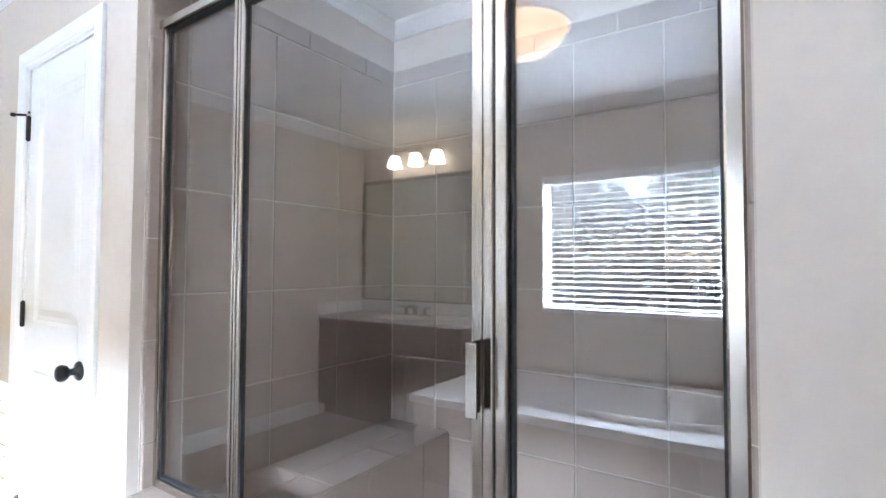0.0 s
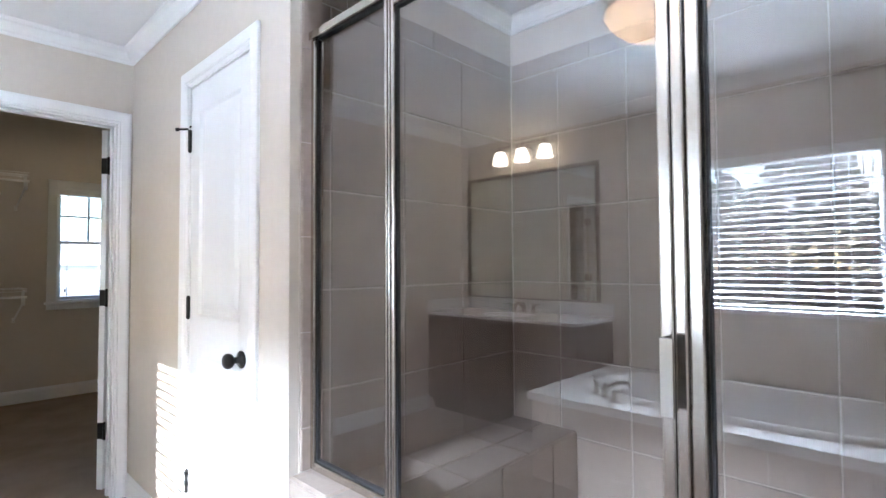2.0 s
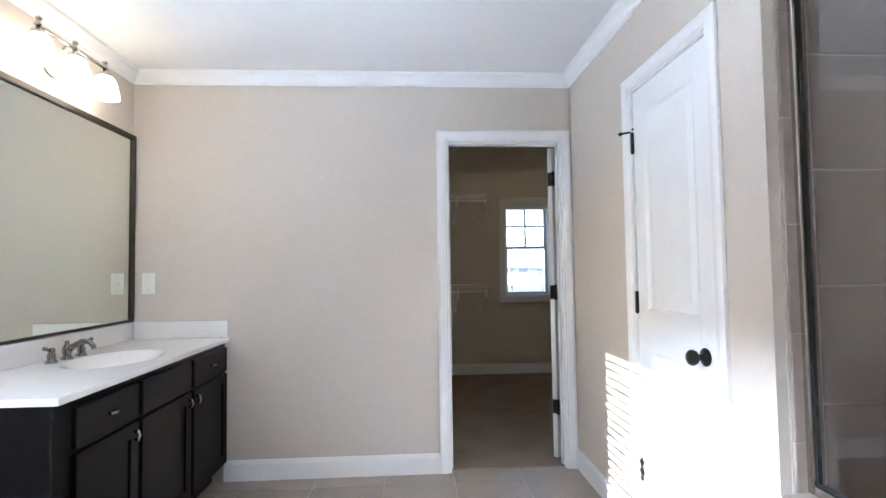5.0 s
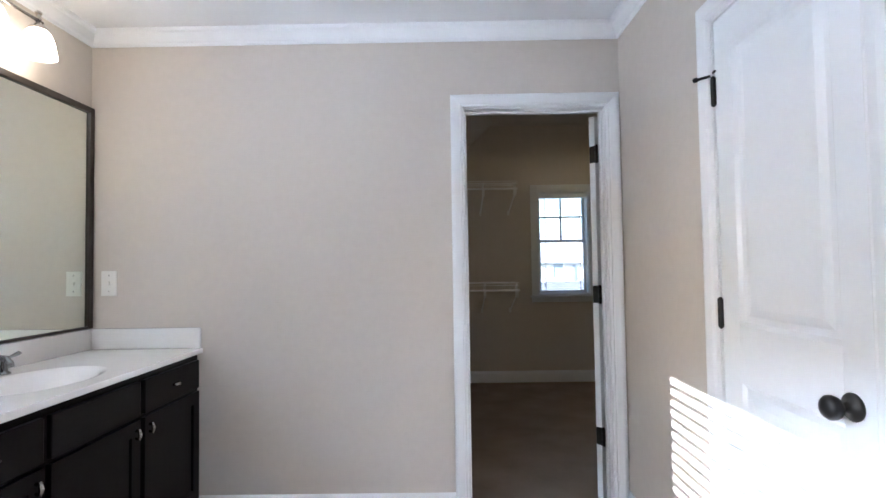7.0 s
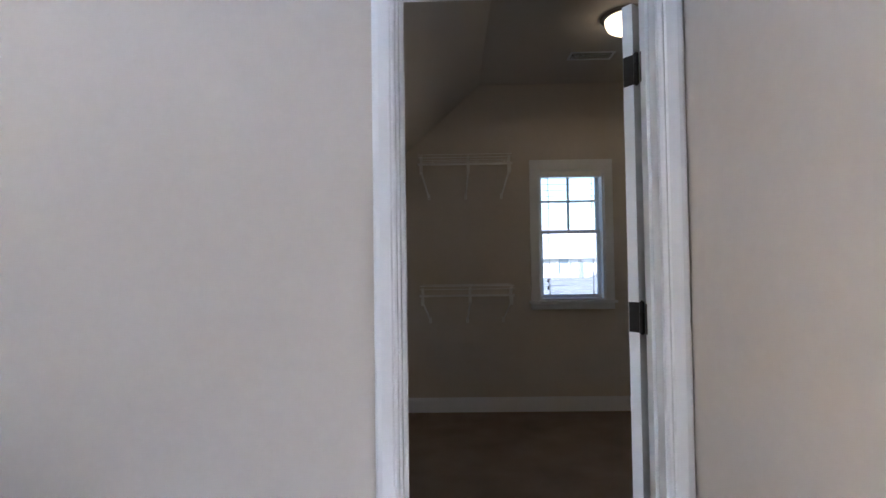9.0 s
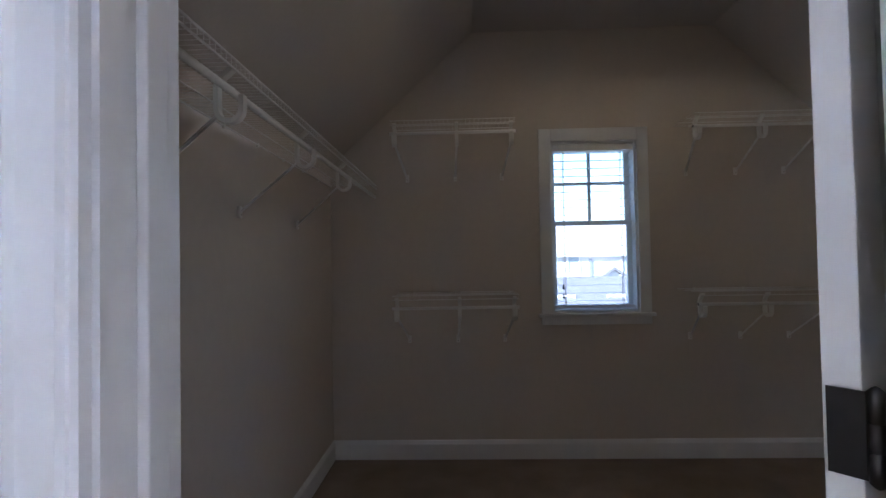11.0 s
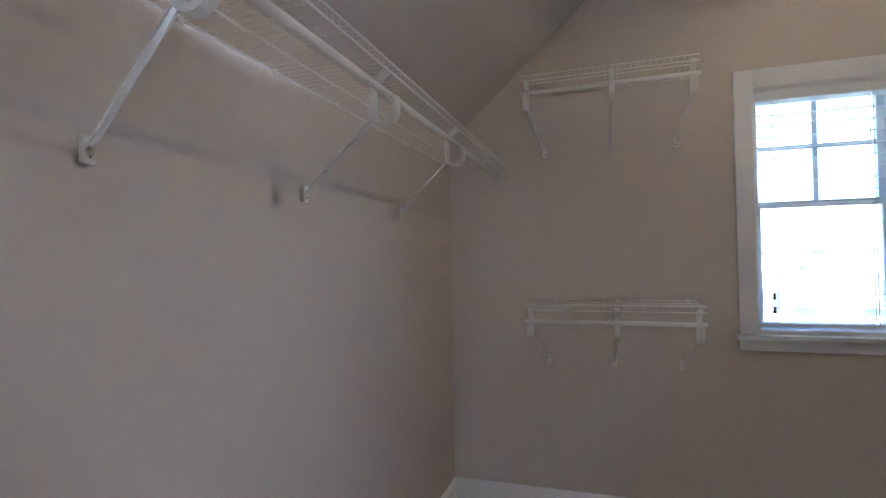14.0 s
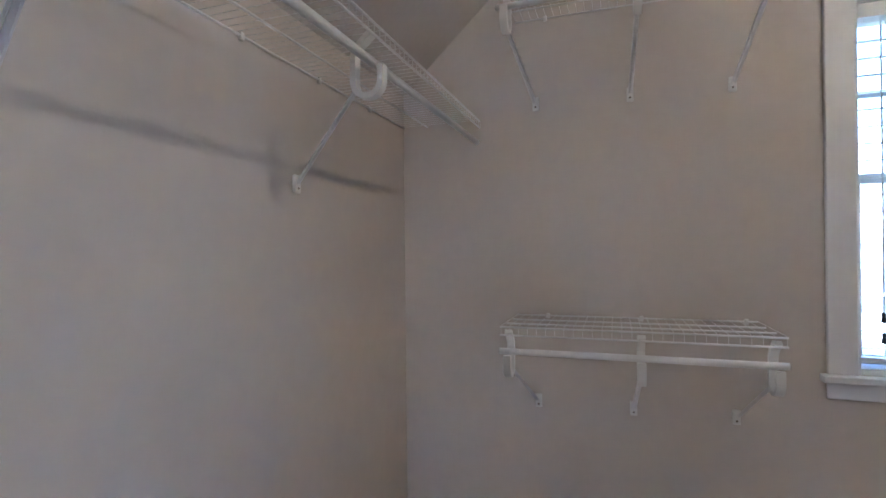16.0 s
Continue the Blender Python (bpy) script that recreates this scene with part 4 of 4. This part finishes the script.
def wire_shelf(length, depth, braces, ring_on=True):
    """A coated wire shelf: x along it from 0, y out from the wall, z up from its deck; braces at the given (clip x, hook x). Returns the thing at the origin."""
    top = new("wire_shelf")
    r = 0.0029
    for y, z in ((0.006, 0.0), (depth * 0.33, -0.004), (depth * 0.66, -0.004), (depth, 0.0), (depth, -0.024)):
        part("long_wire", tube(bmesh.new(), ((0, y, z), (length, y, z)), r, 8), WIRE, top)
    bm = bmesh.new()
    n = int(length / 0.0254)
    for i in range(n + 1):
        x = 0.004 + i * (length - 0.008) / n
        tube(bm, ((x, 0.004, 0.004), (x, depth, 0.004), (x, depth + 0.003, -0.002), (x, depth + 0.003, -0.025)), 0.0008, 5, False)
    tagged(part("wire_deck", bm, WIRE, top), kind="stuff")
    part("hang_rod", tube(bmesh.new(), ((-0.004, depth - 0.012, -0.074), (length + 0.004, depth - 0.012, -0.074)), 0.0095, 14), WIRE, top, "round white hang rod")
    # black discs paint the dark hollow of the rod's open ends
    for xe in (-0.0055, length + 0.004):
        part("rod_hole_shade", lathe(bmesh.new(), ((0.0, 0), (0.0075, 0), (0.0075, 0.0012), (0.0, 0.0015)), (xe, depth - 0.012, -0.074), (1, 0, 0), 12), GASKET_SHADE, top)
    for x, hx in braces:
        br = part("brace", channel(bmesh.new(), Vector((x, 0.008, -0.298)), Vector((hx, depth - 0.050, -0.130)), 0.0075, 0.007), WIRE, top)
        part("wall_clip", boxes((x - 0.011, 0.0015, -0.318, x + 0.011, 0.014, -0.272), bevel=0.003), PLASTIC, br)
        part("screw", lathe(bmesh.new(), ((0.0, 0), (0.0035, 0), (0.0025, 0.0015), (0, 0.002)), (x, 0.0142, -0.306), (0, 1, 0), 8), NICKEL, br)
        # U-shaped hook: its outer arm carries the rod, its inner arm hangs from the shelf lip
        bm = bmesh.new()
        uy, uz, ur, uh = depth - 0.020, -0.114, 0.031, 0.0062
        way = [(uy + ur, -0.082)] + [(uy + ur * math.cos(a), uz - ur * math.sin(a)) for a in (math.pi * i / 14 for i in range(15))] + [(uy - ur, -0.060), (uy - ur + 0.010, -0.040), (uy + 0.010, -0.014)]
        rows = []
        for k, (yy, zz2) in enumerate(way):
            (ya, za), (yb, zb) = way[max(k - 1, 0)], way[min(k + 1, len(way) - 1)]
            n = Vector((0, -(zb - za), yb - ya)).normalized() * uh
            rows.append([bm.verts.new((hx + sx, yy + s2 * n.y, zz2 + s2 * n.z)) for sx, s2 in ((-0.011, -1), (0.011, -1), (0.011, 1), (-0.011, 1))])
        for p, q in zip(rows, rows[1:]):
            for i in range(4):
                bm.faces.new((p[i], p[(i + 1) % 4], q[(i + 1) % 4], q[i]))
        bm.faces.new(rows[0][::-1]), bm.faces.new(rows[-1])
        part("rod_hook", bm, PLASTIC, br)
    for x in [0.03 + i * 0.3 for i in range(int(length / 0.3) + 1) if 0.03 + i * 0.3 < length]:
        part("back_clip", boxes((x - 0.006, 0.0008, -0.010, x + 0.006, 0.010, 0.008), bevel=0.002), PLASTIC, top)
    return top


def lay(shelf, m, label, group):
    shelf.matrix_world = m
    tagged(shelf, label, "shelf", group)


LEFT_LEN = CY - T - 0.012
lay(wire_shelf(LEFT_LEN, 0.300, [(0.742, 0.684), (1.349, 1.282), (2.020, 1.884)]), basis(CX0, T + 0.006, 1.755, (0, 1, 0), (1, 0, 0), (0, 0, 1)), "long white wire shelf with hang rod on the knee wall", "closet wire shelves")
lay(wire_shelf(LEFT_LEN, 0.300, [(0.52, 0.45), (1.30, 1.24), (2.02, 1.90)]), basis(CX1, CY - 0.006, 1.755, (0, -1, 0), (-1, 0, 0), (0, 0, 1)), "long white wire shelf with hang rod on the knee wall", "closet wire shelves")
small = wire_shelf(0.735, 0.300, [(0.060, 0.022), (0.357, 0.343), (0.665, 0.712)])
lay(small, basis(-0.163, CY, 2.090, (-1, 0, 0), (0, -1, 0), (0, 0, 1)), "short white wire shelf with hang rod beside the window", "closet wire shelves")
for x1, z in ((-0.163, 1.062), (1.600, 2.090), (1.600, 1.062)):
    copy_thing(small, basis(x1, CY, z, (-1, 0, 0), (0, -1, 0), (0, 0, 1)))

# closet ceiling dome and air vent
dm = thing("closet_ceiling_light", "lit opal glass dome ceiling light in the closet", "ceiling lamp")
part("base", lathe(bmesh.new(), ((0.0, 0), (0.150, 0), (0.152, -0.012), (0.140, -0.022), (0.0, -0.023)), (0.44, 1.68, CZ - 0.0005), (0, 0, 1), 32), NICKEL, dm)
part("dome", lathe(bmesh.new(), ((0.126, -0.020), (0.124, -0.045), (0.108, -0.075), (0.074, -0.098), (0.032, -0.108), (0.0, -0.110)), (0.44, 1.68, CZ - 0.0005), (0, 0, 1), 32), DOME, dm)
vt = thing("ceiling_vent", "white metal air register in the closet ceiling", "vent")
part("frame", frame_bm(lambda u, d, v: Vector((u, v, CZ - 0.0005 - d)), 0.225, 0.545, 2.19, 2.33, 0.014, 0.0, 0.008), TRIM, vt)
for i in range(7):
    y = 2.212 + i * 0.0150
    bm = bmesh.new()
    prism(bm, ((0, 0), (0.002, -0.002), (0.003, -0.0015), (0.001, 0.0005)), (0.239, y, CZ - 0.002), (0.531, y, CZ - 0.002), (0, 1, 0), (0, 0, 1))
    part("slat", bm, TRIM, vt)
# black sheet in place of the duct's shade between the slats
part("duct_shade", boxes((0.239, 2.204, CZ - 0.0015, 0.531, 2.316, CZ - 0.0005)), GASKET_SHADE, vt)

# ---- outside ----
solid("ground", boxes((-400, -400, -3.35, 400, 400, -3.05)), GRASS, "winter lawn around the house", "ground")


def house(x, y, w, d, h, rise, turn, label, roof=PALE_ROOF):
    hs = thing("house", label, "house", at=pose(x, y, -3.05, 0, 0, turn))
    part("wall", boxes((-w / 2, -d / 2, 0, w / 2, d / 2, h)), SIDING, hs)
    bm = bmesh.new()
    prism(bm, ((-d / 2 - 0.5, h - 0.15), (0, h + rise), (d / 2 + 0.5, h - 0.15), (d / 2 + 0.5, h - 0.35), (0, h + rise - 0.25), (-d / 2 - 0.5, h - 0.35)), (-w / 2 - 0.4, 0, 0), (w / 2 + 0.4, 0, 0), (0, 1, 0), (0, 0, 1))
    part("roof", bm, roof, hs)
    bm = bmesh.new()
    prism(bm, ((-d / 2, h), (0, h + rise - 0.3), (d / 2, h)), (-w / 2, 0, 0), (-w / 2 + 0.1, 0, 0), (0, 1, 0), (0, 0, 1))
    prism(bm, ((-d / 2, h), (0, h + rise - 0.3), (d / 2, h)), (w / 2 - 0.1, 0, 0), (w / 2, 0, 0), (0, 1, 0), (0, 0, 1))
    part("gable", bm, SIDING, hs)
    for zf in ((0.8,) if h < 3 else (0.8, 3.1)):
        for k in range(4):
            xw = -w / 2 + w * (k + 0.5) / 4
            wd = part("window", frame_bm(lambda u, dd, v: Vector((xw + u, -d / 2 - dd, v)), -0.5, 0.5, zf, zf + 1.5, 0.09, 0.0, 0.08), TRIM, hs)
            part("pane", boxes((xw - 0.41, -d / 2 - 0.03, zf + 0.09, xw + 0.41, -d / 2 - 0.001, zf + 1.41)), PANE, wd)
    return hs


hs = house(10.5, 44.0, 17, 9, 4.8, 2.4, 0, "white two-storey neighbour house with a pale shingle roof")
bm = bmesh.new()
prism(bm, ((-1.3, 2.75), (0, 3.65), (1.3, 2.75), (1.3, 2.55), (0, 3.42), (-1.3, 2.55)), (0.55, -6.3, 0), (0.55, -4.5, 0), (1, 0, 0), (0, 0, 1))
part("porch_roof", bm, SHINGLE, hs)
part("porch_gable", prism(bmesh.new(), ((-1.1, 2.6), (0, 3.40), (1.1, 2.6)), (0.55, -6.0, 0), (0.55, -5.9, 0), (1, 0, 0), (0, 0, 1)), SIDING, hs)
for xp in (-0.45, 1.55):
    part("porch_post", boxes((xp - 0.09, -6.1, 0, xp + 0.09, -5.92, 2.6), bevel=0.01), TRIM, hs)
part("downspout", boxes((-0.95, -4.62, 0, -0.70, -4.505, 4.3), bevel=0.02), PANE_FRAME, hs)
house(9.5, 31.0, 11, 6, 2.1, 1.1, 0, "low neighbour garage with a grey shingle roof", SHINGLE)
house(-6.0, 54.0, 12, 9, 4.4, 2.0, -10, "pale neighbour house with grey roof further off")
house(29.0, 50.0, 12, 9, 4.6, 2.0, 0, "pale neighbour house with grey roof further off")


def tree(x, y, h, seed, leaves, label):
    rnd = random.Random(seed)
    tr = thing("tree", label, "tree", at=pose(x, y, -3.06))
    bm, tips = bmesh.new(), []

    def grow(p, way, length, r, level):
        pts, rs = [p], [r]
        for i in range(4):
            way = (way + Vector((rnd.uniform(-1, 1), rnd.uniform(-1, 1), rnd.uniform(-0.3, 0.5))) * 0.16).normalized()
            p = p + way * (length / 4)
            pts.append(p), rs.append(r * (1 - 0.13 * (i + 1)))
            if level and i > 0:
                for _ in range(2 if level > 1 else 3):
                    side = Vector((rnd.uniform(-1, 1), rnd.uniform(-1, 1), rnd.uniform(0.0, 0.7))).normalized()
                    grow(p, (way * 0.5 + side).normalized(), length * rnd.uniform(0.42, 0.6), r * 0.45, level - 1)
        tube(bm, pts, rs, 6 if level else 4, False)
        if level < 2:
            tips.extend(pts[1:])

    grow(Vector((0, 0, 0)), Vector((0, 0, 1)), h * 0.62, h * 0.022, 3)
    part("trunk", bm, BARK, tr)
    if leaves:
        bm = bmesh.new()
        for p in tips:
            for _ in range(leaves):
                q = p + Vector((rnd.gauss(0, 0.3), rnd.gauss(0, 0.3), rnd.gauss(0, 0.25)))
                u = Vector((rnd.uniform(-1, 1), rnd.uniform(-1, 1), rnd.uniform(-1, 1))).normalized() * rnd.uniform(0.07, 0.16)
                v = u.orthogonal() * rnd.uniform(0.4, 0.8)
                bm.faces.new([bm.verts.new(q + a) for a in (-u, v, u, -v)])
        tagged(part("crown", bm, LEAF, tr), kind="stuff")
    return tr


def woods(x, y0, y1, h, seed):
    """A far belt of winter woods, added as a dark backdrop to the blinds: thin trunks and a dense tangle of small leaf
    clumps with an uneven top.
    """
    rnd = random.Random(seed)
    wd = thing("woods", "dark belt of winter woods added to dim the view behind the blinds", "woods", kind="stuff", at=pose(x, 0, -3.06))
    bm = bmesh.new()
    for k in range(60):
        y, q = y0 + (y1 - y0) * (k + rnd.random()) / 60, rnd.uniform(-2, 2)
        top = h * rnd.uniform(0.75, 1.1)
        tube(bm, ((q, y, 0), (q + rnd.uniform(-0.3, 0.3), y + rnd.uniform(-0.3, 0.3), top * 0.5), (q, y + rnd.uniform(-0.6, 0.6), top)), (0.14, 0.09, 0.02), 5, False)
        for _ in range(9):
            z = top * rnd.uniform(0.5, 0.95)
            tube(bm, ((q, y, z), (q + rnd.uniform(-1.2, 1.2), y + rnd.uniform(-1.2, 1.2), z + rnd.uniform(0.3, 1.2))), (0.035, 0.008), 4, False)
    part("trunk", bm, BARK, wd)
    verts, faces = [], []
    for _ in range(22000):
        y = rnd.uniform(y0, y1)
        lim = h * (0.80 + 0.12 * math.sin(y * 0.9) + 0.08 * math.sin(y * 2.3 + 1))
        c = Vector((rnd.uniform(-2.5, 2.5), y, lim * rnd.random() ** 0.75))
        u = Vector((rnd.uniform(-1, 1), rnd.uniform(-1, 1), rnd.uniform(-1, 1))).normalized() * rnd.uniform(0.12, 0.32)
        v = u.orthogonal() * rnd.uniform(0.4, 0.9)
        n = len(verts)
        verts += [c - u, c + v, c + u, c - v]
        faces.append((n, n + 1, n + 2, n + 3))
    me = bpy.data.meshes.new("foliage")
    me.from_pydata(verts, [], faces)
    me.materials.append(LEAF)
    ob = new("foliage", me)
    ob.parent = wd


# assumed belt, tall enough to block the bright sky behind the bathroom blinds
woods(-34.0, -14.0, 30.0, 12.5, 21)
tree(6.8, 51.5, 9.5, 4, 0, "bare winter tree outside the closet window")


# ---- single tiles, last ----
wp = lambda x, nx: (lambda u, v: basis(x, u, v, (0, nx, 0), (0, 0, 1), (nx, 0, 0)))
part("grout_bed", boxes((T, SL - 0.003, 0.016, SX1, SL - 0.0005, 2.282)), GROUT, wall_shower_left)
tile_face(wall_shower_left, lx, tz, 0.005, lambda u, v: basis(u, SL - 0.003, v, (1, 0, 0), (0, 0, 1), (0, -1, 0)))
part("grout_bed", boxes((SX1 - 0.003, SY0, 0.016, SX1 - 0.0005, SL, 2.282)), GROUT, wall_shower_back)
tile_face(wall_shower_back, by, tz, 0.005, lambda u, v: basis(SX1 - 0.003, u, v, (0, -1, 0), (0, 0, 1), (-1, 0, 0)))
part("grout_bed", boxes((T, SR + 0.0005, 0.016, SX1, SR + 0.003, 2.282)), GROUT, wall_shower_right)
tile_face(wall_shower_right, lx, tz, 0.005, lambda u, v: basis(u, SR + 0.003, v, (-1, 0, 0), (0, 0, 1), (0, 1, 0)))
# bench top and front, knee wall, kerb
tiles(bench, cells(lx, [-2.013, -1.845, SL - 0.010], GAP), 0.007, lambda u, v: basis(u, v, 0.480, (1, 0, 0), (0, 1, 0), (0, 0, 1)), TILE)
tiles(bench, cells([T + 0.002, 0.39, 0.742, 1.094, SX1 - 0.009], [0.022, 0.130, 0.482], GAP), 0.007, lambda u, v: basis(u, -2.008, v, (1, 0, 0), (0, 0, 1), (0, -1, 0)), TILE)
tiles(knee, cells([-2.170, -1.960, SY1 - 0.002], [0.000, 0.122], GAP), 0.010, lambda u, v: basis(v - 0.002, u, 0.588, (0, 1, 0), (-1, 0, 0), (0, 0, 1)), TILE, bevel=0.006)
tiles(knee, cells([-2.168, -1.960, SY1 - 0.002], [0.003, 0.290, 0.588], GAP), 0.007, lambda u, v: basis(0.006, u, v, (0, -1, 0), (0, 0, 1), (-1, 0, 0)), TILE)
tiles(knee, cells([0.006, T - 0.002], [0.13, 0.29, 0.588], GAP), 0.007, lambda u, v: basis(u, -2.166, v, (1, 0, 0), (0, 0, 1), (0, -1, 0)), TILE)
tiles(kerb, cells([SY0 + 0.008, -2.94, -2.58, -2.176], [0.000, 0.122], GAP), 0.010, lambda u, v: basis(v - 0.002, u, 0.108, (0, 1, 0), (-1, 0, 0), (0, 0, 1)), TILE, bevel=0.006)
tiles(kerb, cells([SY0 + 0.002, -2.94, -2.58, -2.170], [0.003, 0.108], GAP), 0.007, lambda u, v: basis(0.006, u, v, (0, -1, 0), (0, 0, 1), (-1, 0, 0)), TILE)
# shower floor, small squares
fe = lambda a, b, s: [a + i * s for i in range(int((b - a) / s) + 1)] + ([b] if (b - a) % s > 0.02 else [])
tiles(floor_shower, cells(fe(T + 0.004, SX1 - 0.01, 0.155), fe(SY0 + 0.01, -2.018, 0.155), GAP), 0.006, lambda u, v: basis(u, v, 0.015, (1, 0, 0), (0, 1, 0), (0, 0, 1)), TILE)
# tub apron
tiles(tub, cells(fe(ty0 + 0.02, ty1 - 0.02, 0.352), [0.002, 0.130, 0.452], GAP), 0.007, lambda u, v: basis(tx1 - 0.022, u, v, (0, 1, 0), (0, 0, 1), (1, 0, 0)), TILE)
# bathroom floor
floor_bath = bpy.data.objects["floor_bath"]
ux = [x for x in [-0.375 - 0.407 * k for k in range(-1, 7)] if XL < x < 0.0]
vy = [y for y in [-0.155 - 0.407 * k for k in range(0, 11)] if YB < y < 0.04]
tiles(floor_bath, cells([XL] + sorted(ux) + [0.0], [YB] + sorted(vy) + [0.038], 0.005), 0.006, lambda u, v: basis(u, v, -0.006, (1, 0, 0), (0, 1, 0), (0, 0, 1)), FTILE)
